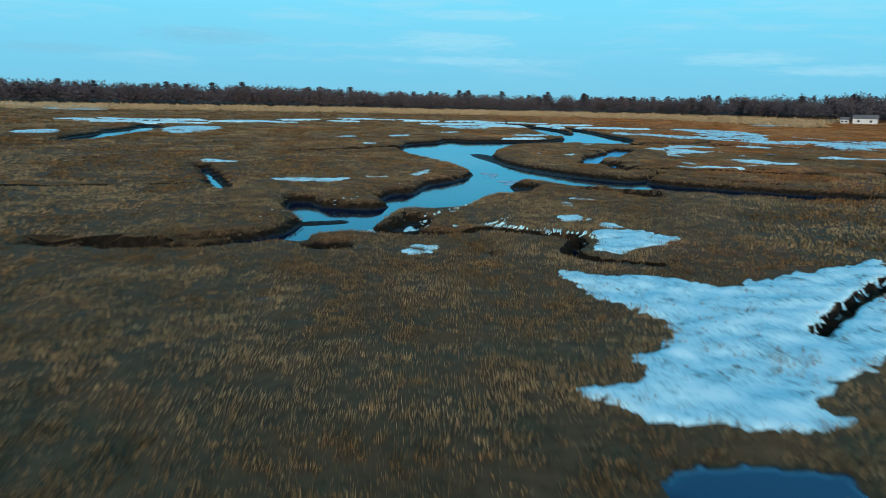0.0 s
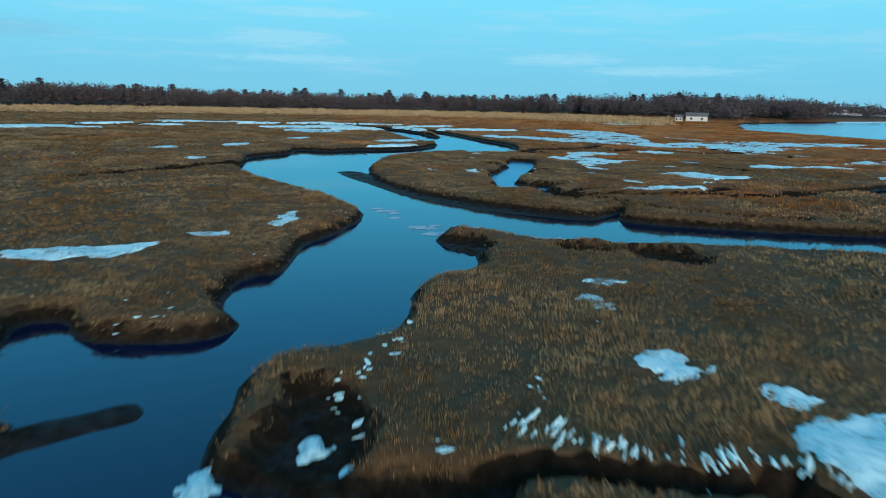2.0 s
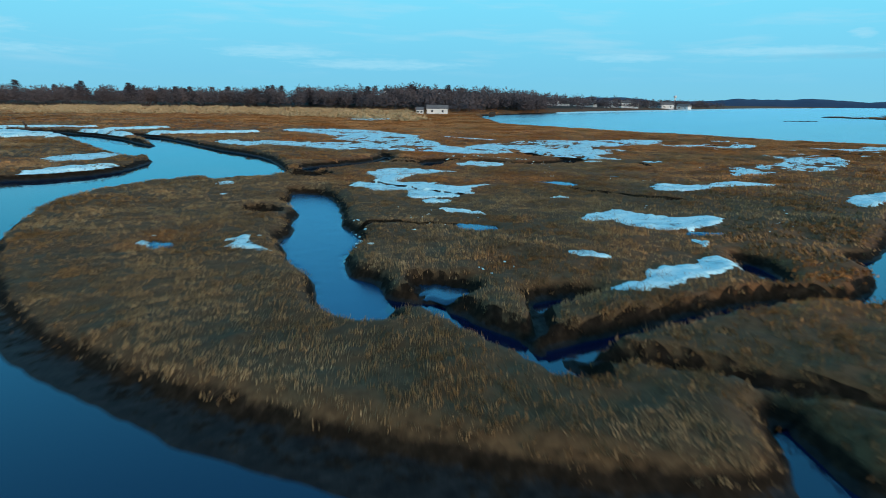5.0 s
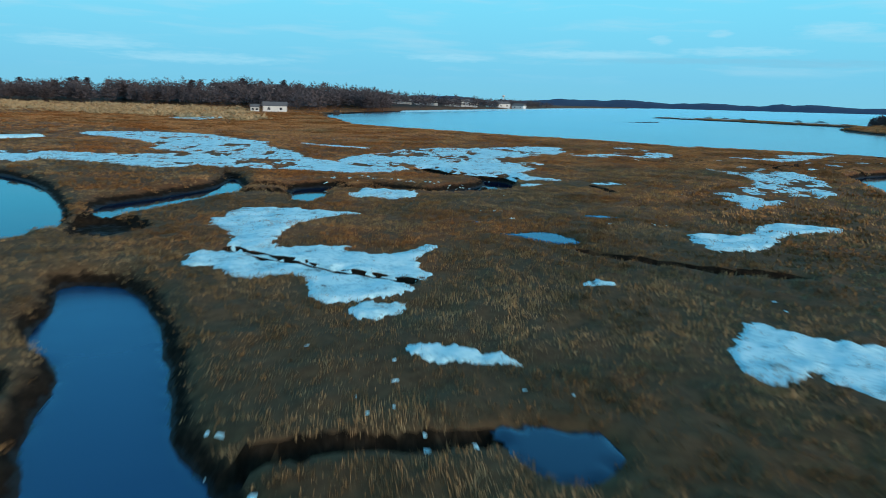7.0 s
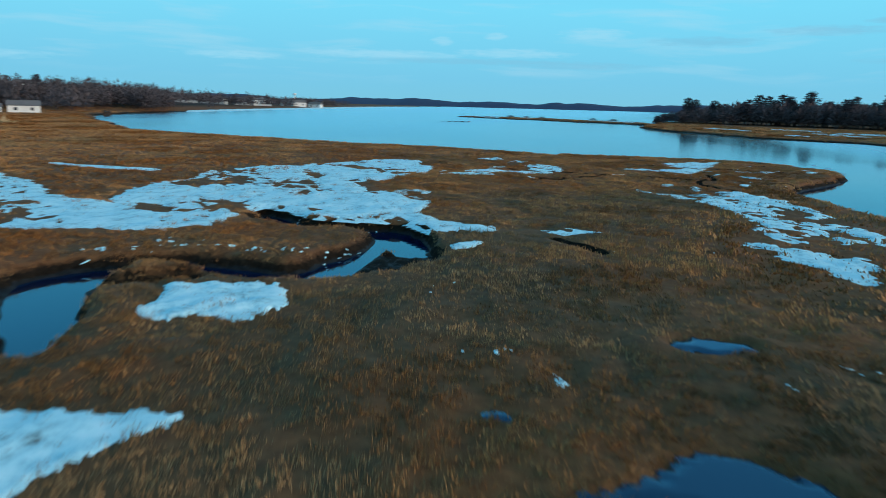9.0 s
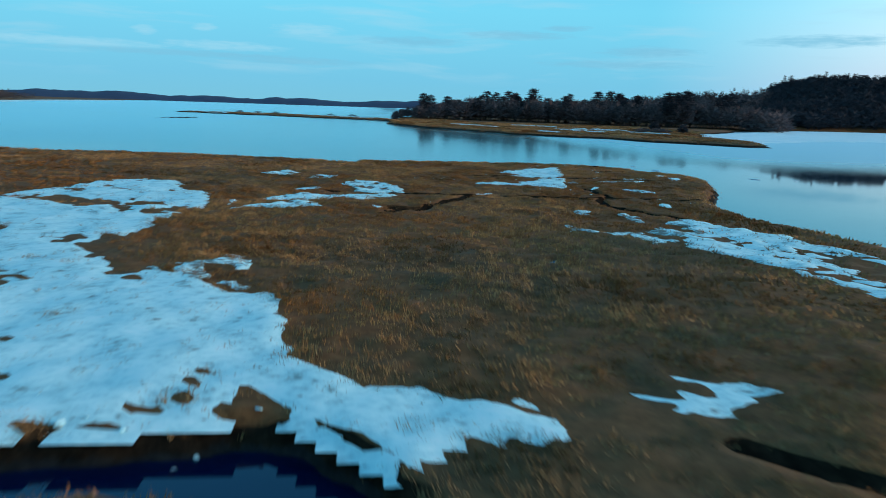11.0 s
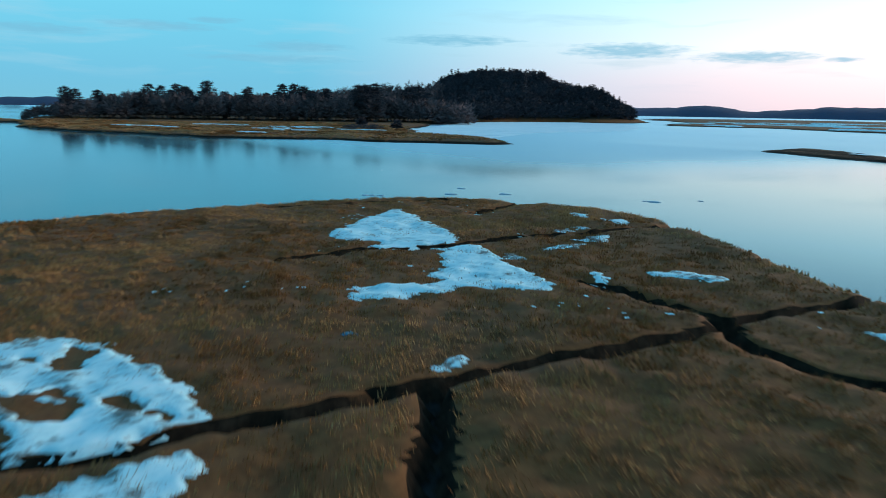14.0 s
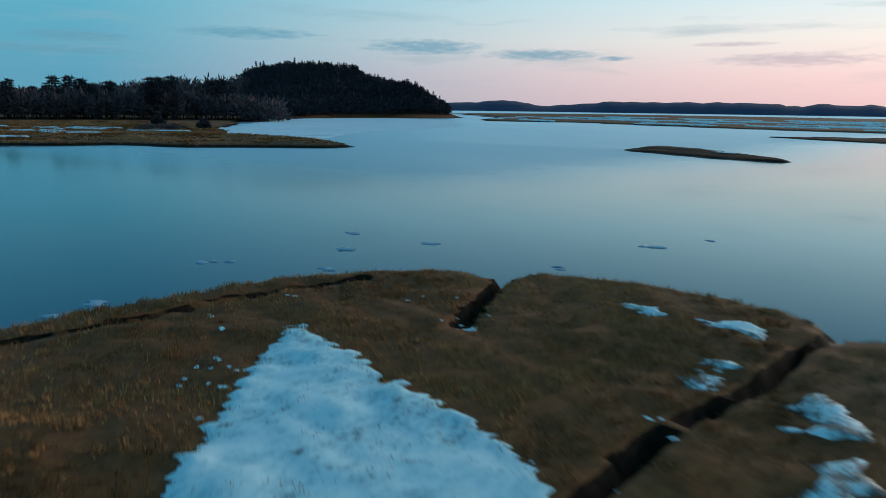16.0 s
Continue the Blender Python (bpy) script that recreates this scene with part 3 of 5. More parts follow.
# shallow puddles on the marsh
PONDS = []
PONDS.append([(11.9, 11.9), (12.4, 12.5), (13.5, 13.3), (14.3, 13.1), (15.1, 13.2), (15.6, 12.9), (16.8, 12.7), (16.8, 11.9), (16.6, 11.4), (14, 10.8)])
PONDS.append([(41.7, 93.2), (42.7, 91.8), (42.7, 90.8), (42.1, 90), (40.7, 90), (40.4, 90.5), (40.5, 91.5), (41, 92.5)])
PONDS.append([(52.1, 102), (53.2, 101.2), (53.7, 99.4), (52.8, 98.7), (51.3, 98.8), (50.8, 99.8)])
PONDS.append([(74.2, 116.6), (75.4, 114.3), (78.1, 113), (76.5, 109.8), (75, 109.4), (74.3, 111.7), (75.3, 113.4)])
PONDS.append([(85.7, 113.8), (86.6, 112.9), (86.9, 111.6), (86.3, 110.6), (85.7, 110.9), (85, 112.2), (85.1, 113.3)])
PONDS.append([(2.1, 27), (2.4, 27.3), (2.9, 27), (2.5, 26.6)])
PONDS.append([(0.9, 14.9), (1.3, 15.1), (1.4, 14.7), (1.1, 14.6)])
PONDS.append([(12.8, 33.6), (13.2, 33.9), (13.4, 33.5), (12.9, 33.2)])
PONDS.append([(125.5, 123.8), (125.6, 123.4), (125.2, 123.3), (125.1, 123.7)])
PONDS.append([(127.2, 119.5), (127.4, 118.9), (126.9, 119.1), (126.8, 119.6)])
PONDS.append([(154.3, 121.2), (154.3, 120.8), (154, 120.6), (153.9, 120.9)])
PONDS.append([(77.8, 118.4), (78.1, 118.2), (78, 117.7), (77.6, 118)])
PONDS.append([(66.7, 123), (67.1, 122.9), (66.9, 122.4), (66.5, 122.5)])
PONDS.append([(61, 91), (62.9, 90), (63, 88.4), (60.9, 89.6)])
PONDS.append([(122.8, 120.1), (123.2, 119.5), (122.6, 119.5), (122.3, 120.2)])
PONDS.append([(31.1, 59.6), (32.3, 59.3), (32.5, 57.2), (31.8, 56.9), (30.8, 57.9)])
PONDS.append([(45.3, 116), (46, 117), (46, 115.1), (45.3, 114.2), (44.9, 114.7)])
PONDS.append([(34.9, 108.8), (35.4, 108), (35.7, 106.2), (34.7, 105.8), (34, 105.8)])
PONDS.append([(141.0, 128.1), (141.2, 127.9), (141.3, 126.4), (141.3, 125.1), (139.6, 125.9), (139.3, 126.5), (139.6, 126.9)])
# patches of old snow
SNOW = []
SNOW.append([(14.9, 30.3), (16.8, 28.9), (19.8, 29.2), (21.1, 26.8), (23.5, 28.1), (27.5, 30), (29.9, 30.5), (34, 33), (23, 18.8), (21.8, 17.9), (19.5, 17.2), (19, 16.3), (18, 15.9), (18.5, 14.6), (17.2, 14.3), (16.8, 14), (16.1, 14.4), (13.5, 15), (12.9, 15.9), (11.7, 16.6), (12, 17.2), (13.7, 17.2), (14.3, 17.8), (14.4, 19.1), (15.4, 20), (16.5, 20.7), (17.1, 22.2), (16.6, 23.8), (15.7, 25.4), (15.4, 27)])
SNOW.append([(20.1, 40.5), (22.1, 40.9), (24.1, 40.5), (24.2, 39.5), (25.3, 38.7), (23.7, 36.6), (21.8, 35.2), (20, 34.3), (19.5, 33.5), (18.8, 34), (18.4, 34.7), (19.3, 35.9), (19.8, 36.9), (20, 38.2), (19.9, 39.2)])
SNOW.append([(20.2, 46.6), (21.6, 46.3), (21.1, 44.7), (21.8, 44.5), (20.2, 43.9), (19.6, 44.7)])
SNOW.append([(-2.1, 68.9), (-0.5, 68.5), (2.7, 67.7), (5.4, 68.8), (5.6, 68.1), (3.5, 65.4), (1.8, 65.2), (-1.4, 65.8)])
SNOW.append([(6.8, 71.9), (7.8, 72.5), (9.4, 70.9), (8.7, 70), (7.1, 71.1)])
SNOW.append([(12.2, 76.3), (14.2, 79.5), (14.3, 77.6), (13.2, 75.3)])
SNOW.append([(-13, 86.8), (-12.1, 89.7), (-8.1, 87.4), (-9, 85.1)])
SNOW.append([(9, 36.5), (9.6, 36.7), (10.4, 35.9), (10.3, 35.5), (9.6, 35.2), (9.4, 35.6), (8.9, 35.9)])
SNOW.append([(11.6, 74.3), (13.1, 75.1), (13.9, 77.3), (13.8, 75.8), (14.3, 75.1), (13.1, 73.8), (12.3, 72.9)])
SNOW.append([(85.6, 90.1), (95.4, 89.2), (92.4, 87.6), (82.3, 86.4)])
SNOW.append([(101, 159.6), (102.5, 153.6), (109.2, 158.2), (115.2, 159.9), (118.8, 158.4), (129.2, 163.2), (135.2, 160.5), (142.4, 156.8), (149.8, 153.9), (160.3, 151.2), (140.7, 139.4), (135.3, 142), (125.7, 142.1), (117.2, 135.9), (115.5, 131.9), (109.2, 131.6), (106, 127.3), (105.6, 123.4), (108, 118.3), (105.6, 117.8), (102.7, 122.9), (103.9, 126), (101.6, 128.2), (104.4, 130.7), (103.8, 134.4), (105.6, 138.7), (105.8, 144.2), (98.4, 141), (96.5, 142.7), (94.6, 144.7), (96.1, 147.2), (93.5, 151.3)])
SNOW.append([(65.8, 130.9), (68.2, 131.3), (70.6, 133.8), (73.6, 130.9), (74, 128.6), (75.5, 124.6), (71.9, 126.6), (68.1, 125.6), (63.9, 122.7), (63.7, 120.7), (65.6, 120), (66.3, 118.5), (64.7, 118.5), (65.7, 116.3), (67.1, 115.6), (69.1, 116.4), (70.2, 115.3), (67.3, 114.9), (65.1, 113.7), (64.6, 112), (63.3, 112.1), (62.8, 111.3), (62.1, 111.8), (61.4, 111), (60.2, 110.9), (59.1, 111.4), (58.1, 111.8), (57.6, 112.6), (57.6, 114), (58.2, 113.9), (59, 115), (59.7, 115.5), (59.6, 117), (57.8, 118.2), (58.7, 120.5), (57.6, 121.5), (58, 122.6), (59.8, 124), (61.3, 122.5), (61.6, 123.3), (64.4, 126.5), (65.1, 128.6)])
SNOW.append([(57, 111.3), (58.8, 111.5), (59.8, 110.3), (59, 109.8), (57.3, 109.7), (56.8, 110.5)])
SNOW.append([(55.3, 107.2), (56.4, 106.7), (57, 104.7), (56.6, 103.2), (55.8, 104.2), (54.7, 106)])
SNOW.append([(60.2, 98.1), (64.7, 98.8), (66, 98.2), (64.7, 97.3), (65.1, 94.1), (68.4, 92.6), (67.8, 91.2), (65.1, 90.5), (62.2, 90.6), (60.6, 91.4), (60, 92.8), (60.2, 94.8), (61.7, 95.9), (58.9, 96.3)])
SNOW.append([(46.4, 86), (48.7, 85.6), (51, 86.9), (53.1, 85.6), (55.5, 86.5), (56, 85.4), (55.3, 84.3), (53.2, 83.5), (50.7, 84.2), (46.7, 84.4)])
SNOW.append([(59.3, 89.3), (59.3, 88), (57.3, 87.4)])
SNOW.append([(37.2, 104.1), (38.8, 105.1), (38.8, 103.5), (38.8, 102.1), (37.2, 103.4)])
SNOW.append([(82.3, 105.5), (83.1, 104.3), (83.9, 102.2), (89.4, 102.4), (91.3, 101.3), (92, 97.5), (90, 97.5), (85.6, 101), (81.2, 99.8), (78.3, 102), (78.8, 104)])
SNOW.append([(66.3, 106), (67.8, 105.2), (67.7, 104.2), (66.7, 104.4)])
SNOW.append([(81.4, 132.9), (83.5, 133.3), (85.3, 134.8), (86.2, 132.8), (87, 131.3), (87.2, 129.5), (85.3, 128.4), (83.6, 128.2), (82.2, 128.6), (82.3, 129.4), (82.2, 130.5), (81, 131.2)])
SNOW.append([(81, 117.3), (81.3, 116.7), (80.4, 116.3), (80.3, 116.9)])
SNOW.append([(128.2, 111.6), (137.6, 107.1), (133.6, 105.5), (125.5, 102.2), (120.2, 100.5), (115.7, 99.2), (97.5, 104.4), (99, 105.6), (102.8, 107.4), (106.6, 110.2), (111.2, 109), (112.2, 106.8), (120.5, 108.8)])
SNOW.append([(154.7, 132.3), (157.0, 131.5), (159.2, 130.4), (158.0, 128.9), (154.6, 127.1), (150.4, 126.2), (149.5, 126.5), (149.3, 129.2), (149.6, 130.6), (151.4, 130.9), (153.5, 131.5)])
SNOW.append([(149.9, 136.3), (151.5, 135.0), (151.7, 133.6), (149.3, 133.8), (148.7, 135.4)])
SNOW.append([(160.8, 134.3), (162.3, 132.9), (160.9, 132.8), (160.2, 134.2)])
SNOW.append([(172.0, 114.2), (174.9, 110.4), (176.8, 108.8), (179.1, 105.3), (176.4, 106.1), (173.5, 106.7), (169.7, 107.3), (165.8, 108.2), (165.9, 110.9), (166.2, 113.1), (166.6, 114.2), (167.5, 112.6), (168.4, 112.6), (168.5, 114.0), (170.5, 114.5)])
SNOW.append([(165.4, 111.3), (165.2, 108.7), (163.5, 108.3), (161.4, 109.2), (159.1, 109.7), (157.0, 109.9), (155.5, 110.5), (154.9, 111.3), (155.1, 112.6), (156.2, 112.6), (156.3, 113.8), (156.8, 113.6), (157.2, 114.2), (156.7, 115.2), (157.1, 116.1), (156.8, 117.9), (157.8, 119.3), (158.7, 118.8), (158.5, 118.3), (159.3, 118.7), (159.5, 118.1), (159.2, 116.8), (158.4, 115.5), (158.5, 114.8), (158.4, 113.6), (159.7, 114.6), (160.6, 112.9), (161.4, 112.4), (163.1, 111.7), (164.1, 111.0)])
SNOW.append([(155.6, 104.7), (154.6, 103.4), (153.4, 103.3), (152.8, 102.0), (152.1, 104.2), (153.4, 104.1), (154.5, 105.4)])
SNOW.append([(169.4, 94.4), (166.8, 93.7), (165.8, 95.5), (167.5, 95.8)])
SNOW.append([(32.6, 146.3), (39.8, 154.5), (49.5, 157.8), (45.9, 147.3), (36.7, 142.8)])
SNOW.append([(42.9, 169.6), (52, 174.9), (55, 170.2), (43.1, 159.5)])
SNOW.append([(25.4, 177.6), (33, 181.5), (29.6, 173)])
SNOW.append([(12.2, 157.3), (17.7, 160.9), (17.6, 154.5), (14.2, 152)])
SNOW.append([(1.3, 151.7), (6.5, 153.2), (5.3, 147.4), (1.6, 147.6)])
SNOW.append([(6, 128.7), (9.8, 130.1), (8.7, 125.1)])
SNOW.append([(31.9, 231.8), (48.8, 219.1), (42.1, 199.9), (31.7, 210)])
SNOW.append([(34.5, 109.1), (35, 107.2), (33.9, 106.6)])
SNOW.append([(37.9, 106.1), (40.2, 106.4), (38.7, 103.7)])
SNOW.append([(-42.6, 180.9), (-39.1, 194.5), (-26.3, 188.1), (-28.8, 149.9), (-34.1, 153.2)])
SNOW.append([(-63.8, 150.5), (-59.4, 163.6), (-52.7, 149.4), (-58.2, 142.6)])
SNOW.append([(45.9, 124), (46.9, 123.9), (46.2, 122.9)])
SNOW.append([(48.8, 130.6), (50.7, 130.8), (49.9, 128.5), (48.5, 128.7)])
SNOW.append([(98.6, 125.9), (100.8, 124.2), (99.1, 124.1), (97.3, 125.2)])
SNOW.append([(76.8, 192.2), (82.1, 194.6), (85.4, 192.7), (87.1, 184.7), (91.8, 179.2), (97.9, 175.5), (99.2, 170.7), (85.9, 159.4), (82.1, 163), (82.9, 170.5), (80, 179.1), (75.2, 176.7), (74.4, 182.7)])
SNOW.append([(109.6, 229.5), (122.1, 230.3), (130.7, 221.6), (125, 199.3), (124.6, 188.9), (116.9, 183.4), (110.3, 168), (104.5, 160.9), (104.3, 155.1), (101.4, 146.4), (95, 144.5), (93.2, 150.3), (89.2, 156), (87.3, 161.3), (98.6, 175.1), (97.2, 186), (103.5, 190.6), (108.5, 206.9)])
SNOW.append([(182.3, 306.7), (213.5, 311.3), (194, 288.7), (170.8, 276.4)])
SNOW.append([(126.3, 186.1), (126.9, 170.9), (124.9, 165.3), (123.5, 174.5)])
SNOW.append([(-263.5, 575), (-228.2, 548.9), (-195.6, 524.9), (-145.9, 464.9), (-119.2, 374.9), (-136.5, 370.8), (-180, 396.6)])
SNOW.append([(50.3, 91.6), (51.1, 91.2), (51.6, 90.4), (51.8, 89.5), (51.2, 89), (50.3, 89.9), (50, 90.8)])
SNOW.append([(136.5, 138.7), (137.9, 139.0), (139.6, 137.8), (140.8, 136.3), (142.8, 134.8), (143.3, 133.9), (140.3, 132.8), (139.5, 133.0), (138.7, 134.4), (138.4, 136.0), (138.6, 138.0)])
SNOW.append([(145.6, 133.5), (146.6, 133.6), (146.6, 132.3), (147.0, 131.2), (148.0, 130.7), (148.0, 129.5), (148.5, 127.9), (148.2, 126.9), (146.5, 127.8), (145.4, 129.1), (144.9, 130.0), (145.2, 131.0), (145.7, 132.4)])
SNOW.append([(172.0, 94.9), (171.4, 94.2), (169.8, 94.6), (170.7, 95.5)])
SNOW.append([(141, 129), (141.6, 128.6), (141.2, 128.2), (140.6, 128.5)])
SNOW.append([(22.2, 65.1), (22.5, 65), (22.5, 64.4), (22.1, 64.1), (22, 64.5)])
SNOW.append([(21.9, 43.2), (23, 42.2), (22.7, 41.4), (21.2, 41.6)])
SNOW.append([(8.5, 35), (9.1, 35.05), (9.6, 34.6), (9.3, 34.1), (8.6, 34.2)])
SNOW.append([(9.6, 35.05), (10.25, 35.4), (10.1, 34.7), (9.55, 34.3)])
SNOW.append([(139.9, 114.1), (140.0, 112.8), (138.6, 113.3), (138.2, 113.9), (138.7, 114.3)])
SNOW.append([(139.0, 110.7), (137.9, 110.2), (137.4, 111.1), (138.0, 111.4)])
SNOW.append([(145.3, 105.3), (144.9, 104.4), (143.1, 105.1), (142.8, 105.9), (143.5, 106.2)])
SNOW.append([(157.2, 107.2), (156.2, 106.9), (154.8, 108.0), (155.1, 108.4)])
SNOW.append([(175.1, 101.6), (175.1, 101.1), (174.6, 101.5), (174.6, 100.6), (174.0, 101.7), (174.3, 102.2)])
SNOW.append([(139.6, 139.5), (141.6, 139.5), (142.0, 139.2), (139.5, 138.9), (138.5, 139.2)])
SNOW.append([(160.5, 135.8), (162.9, 134.6), (161.6, 133.5), (159.3, 134.5)])
SNOW.append([(143.3, 137.7), (144.9, 136.3), (147.4, 134.8), (146.5, 133.1), (144.9, 131.6), (144.1, 133.3), (143.2, 135.5), (142.3, 137.1)])
SNOW.append([(163.1, 140.9), (167.3, 138.9), (166.1, 137.5), (162.4, 137.2), (161.9, 139.7)])
# thin, broken snow
THIN_SNOW = []
THIN_SNOW.append([(138.3, 111.0), (137.3, 110.3), (134.5, 110.1), (134.5, 111.2), (136.3, 111.7)])
THIN_SNOW.append([(117.5, 137.9), (121.4, 139.2), (120.8, 137.8), (121.9, 136.6), (123.5, 134.9), (121.8, 134.3), (120.1, 134.3), (119.2, 135.6), (117.8, 136), (117.2, 136.4)])
THIN_SNOW.append([(117, 135.5), (118.1, 135.5), (118.1, 134.4), (117.1, 134), (116.7, 134.2)])
THIN_SNOW.append([(38.8, 104.8), (38.9, 103.9), (38.4, 102.6), (38.8, 102.5), (38.8, 101.8), (38.3, 101.7), (37.9, 102.6)])
THIN_SNOW.append([(23.7, 55.1), (24.7, 55.2), (25.6, 54.6), (25, 53.9), (24.1, 54), (23.3, 54.4)])
THIN_SNOW.append([(163.4, 107.6), (160.7, 107.6), (158.7, 107.7), (156.9, 109.1), (157.7, 109.8), (159.7, 109.5)])
THIN_SNOW.append([(164.2, 100.2), (163.2, 98.8), (161.1, 102.7), (161.7, 106.4), (162.4, 106.0), (162.0, 104.1), (163.8, 102.8)])
THIN_SNOW.append([(167.1, 99.6), (166.7, 97.8), (165.4, 98.9), (165.8, 102.3)])
THIN_SNOW.append([(22, 53), (22.8, 52.6), (22.8, 51.2), (21.8, 50.7), (21.2, 51.8)])
THIN_SNOW.append([(133.3, 116.8), (132.6, 116.1), (131.1, 115.1), (130.6, 115.9), (131.7, 116.8)])
THIN_SNOW.append([(149.9, 120.6), (150.2, 119.8), (150.3, 118.8), (150.0, 119.0), (149.8, 119.9)])
THIN_SNOW.append([(135.6, 108.4), (134.8, 107.2), (133.2, 107.0), (131.7, 106.7), (126.4, 113.4), (128.3, 112.6), (129.2, 113.4), (130.7, 115.2), (130.8, 111.8)])
FLOES = [(21.3, 83.1), (21.8, 81.8), (22.2, 80.5), (21.5, 78.4), (21.9, 74.3), (22.1, 73.5), (23.3, 74.4), (22.1, 71.4), (22.7, 71.6), (24.6, 73.1), (25.7, 73.3), (27.2, 68.2), (28.3, 68.6), (28.8, 68.1), (29.2, 67.7), (31.2, 65.2), (32.2, 65.2), (32.6, 64.9), (17.4, 93.4), (15.5, 107.5), (14.8, 105.6), (38.5, 60.6), (16.9, 94.3)]
# mud shelves along the water, grassy clumps standing in it
SHELVES = []
SHELVES.append((1.5, [(25.6, 112.4), (26, 103.3), (27.2, 91.7), (29.2, 84), (32, 79), (35.6, 75.2)]))
SHELVES.append((0.7, [(2.2, 47.5), (3.5, 47.8), (5, 48.3)]))
FLATS = []
FLATS.append([(44.2, 114.4), (44.8, 116.6), (46.2, 117.6), (46.8, 115.6), (46.2, 113.8), (45, 113.4)])
FLATS.append([(96.4, 129.4), (97.8, 128.6), (98.4, 126.1), (95.4, 125.5), (93.4, 126.4), (91.7, 127.2), (91, 128.3), (93.7, 129.1)])
FLATS.append([(9.4, 46.1), (9.4, 47.8), (10.4, 47.9), (11.3, 46.8), (10.3, 42.5), (8.4, 43.2), (8.2, 44.6)])
FLATS.append([(140.9, 128.2), (141.4, 128.1), (141.5, 126.4), (141.5, 124.8), (139.5, 125.8), (139.2, 126.6), (139.5, 127.0)])
FLATS.append([(61, 137.6), (63.1, 137.8), (64, 136.1), (62.9, 132.6), (61.3, 131.2), (58.4, 131.5), (58.4, 133)])
FLATS.append([(27.2, 64.3), (28.8, 63.6), (29.8, 62.2), (29, 60.7), (27.2, 61.4), (26.8, 62.9)])
FLATS.append([(21.7, 68), (23, 68.2), (23.7, 66.9), (23.6, 65), (22.7, 64), (21.7, 65.1), (21.3, 66.5)])
FLATS.append([(30.2, 62), (32.6, 61.3), (33.3, 58.4), (31.8, 56.6), (30.1, 57.5), (29.9, 59.7)])
FLATS.append([(41.8, 93.4), (42.9, 91.8), (42.9, 90.7), (42.2, 89.8), (40.6, 89.8), (40.2, 90.4), (40.3, 91.6), (41, 92.7)])
# stranded slabs of ice
SLABS = []
SLABS.append([(7.6, 44.7), (8.2, 45.7), (9, 46.5), (9.1, 46.1), (8.4, 45.1), (7.9, 44.4)])
SLABS.append([(6.7, 43.9), (7.3, 44.6), (7.4, 44.1), (7, 43.1), (6.8, 43.3)])
SLABS.append([(9.1, 44.9), (9.6, 45.1), (10.1, 44.7), (9.9, 43.5), (9.5, 43.8), (9.1, 44.3)])
SLABS.append([(9.9, 43.5), (10.4, 43.2), (10.2, 42.5), (9.9, 43)])
CLUMPS = []
CLUMPS.append([(91.3, 128.7), (93.4, 128.9), (95.6, 129.2), (97.3, 128.7), (98.1, 127.5), (97.4, 126.2), (95.9, 125.5), (94.2, 125.8), (92.4, 126.8), (91.1, 127.7)])
CLUMPS.append([(8.3, 49.2), (9, 49.7), (10.7, 50.5), (11.4, 50.4), (11.2, 49.4), (9.8, 47.9), (8.4, 48.3)])
# icy crusts on the banks, stray lumps of snow
BANK_ICE = []
BANK_ICE.append([(14.4, 43.4), (14.9, 42.4), (15.6, 41.1), (16.8, 40.2), (18.3, 39.7), (19.4, 39.2), (20, 38.3)])
BANK_ICE.append([(14.3, 52.1), (13.6, 51.1), (12, 49.3), (10.7, 46.9), (11, 45.2)])
BANK_ICE.append([(47.2, 107.4), (46.5, 105), (45.5, 102.9), (44, 101.4), (42.6, 100.3)])
BANK_ICE.append([(89.3, 142.7), (90.9, 141.1), (93.6, 139.4), (93.3, 136.7), (93.5, 133.8), (94.5, 131.5), (97.4, 130.8)])
BANK_ICE.append([(105, 139.3), (105, 136.7), (104.3, 133), (104.3, 130.6)])
BITS = []
BITS += [(4.4, 54.7), (5.2, 54.1), (5.7, 55), (4.6, 57.1), (0.4, 48.1), (0, 45.1), (1.6, 46.8), (12.2, 42.4), (15.7, 45), (4.4, 54.9), (5.1, 55), (5.6, 54.2), (6.1, 57.7), (10, 64.2), (15.7, 45), (20.8, 49.6), (21, 44.4), (12.5, 40.5), (12.3, 42.4), (16.4, 78.3)]
BITS += [(16.7, 77.4), (17.3, 77.8), (17.5, 77.2), (16.4, 81.3), (40.2, 105.7), (35.4, 109), (45.9, 108.8), (53.6, 109.6), (46.5, 92.3), (44.2, 91.8), (48.2, 101.3), (73.7, 89.5), (68.5, 88), (65, 87), (53.1, 105.6), (50.8, 104.7), (51.5, 104.4), (54.7, 102.3), (80.6, 116.9), (84.8, 107.4)]
BITS += [(69.1, 98.2), (51.1, 101.7), (88.3, 123.4), (90.4, 123), (82.1, 119.1), (82, 120.2), (81.9, 110.3), (84.9, 108.2), (102.2, 111.2), (100.4, 117.1), (137.8, 186.6), (161.5, 219.7), (144, 124.6), (152.5, 111.9), (162, 121.9), (162.6, 125.5), (175.3, 100.8), (144, 124.6)]
BITS += [(147.3, 104.5), (145.8, 102), (158.4, 132.2), (161.4, 122.2), (160.1, 120.1), (162, 125), (181.7, 107.3), (177, 110), (167.1, 116.6), (167.1, 115.5), (161.3, 114.4), (153.2, 112.2), (153.4, 110.7), (150.8, 111.1), (150, 109.7), (165.9, 104), (174.7, 101), (180, 107.9), (176.1, 110.6), (175.5, 110.5)]
BITS += [(174.2, 111.9), (173.3, 111.9), (176.7, 109.6), (175.5, 109.6), (181.8, 103.6), (178.3, 100.6), (165.2, 104.8), (165.4, 107)]
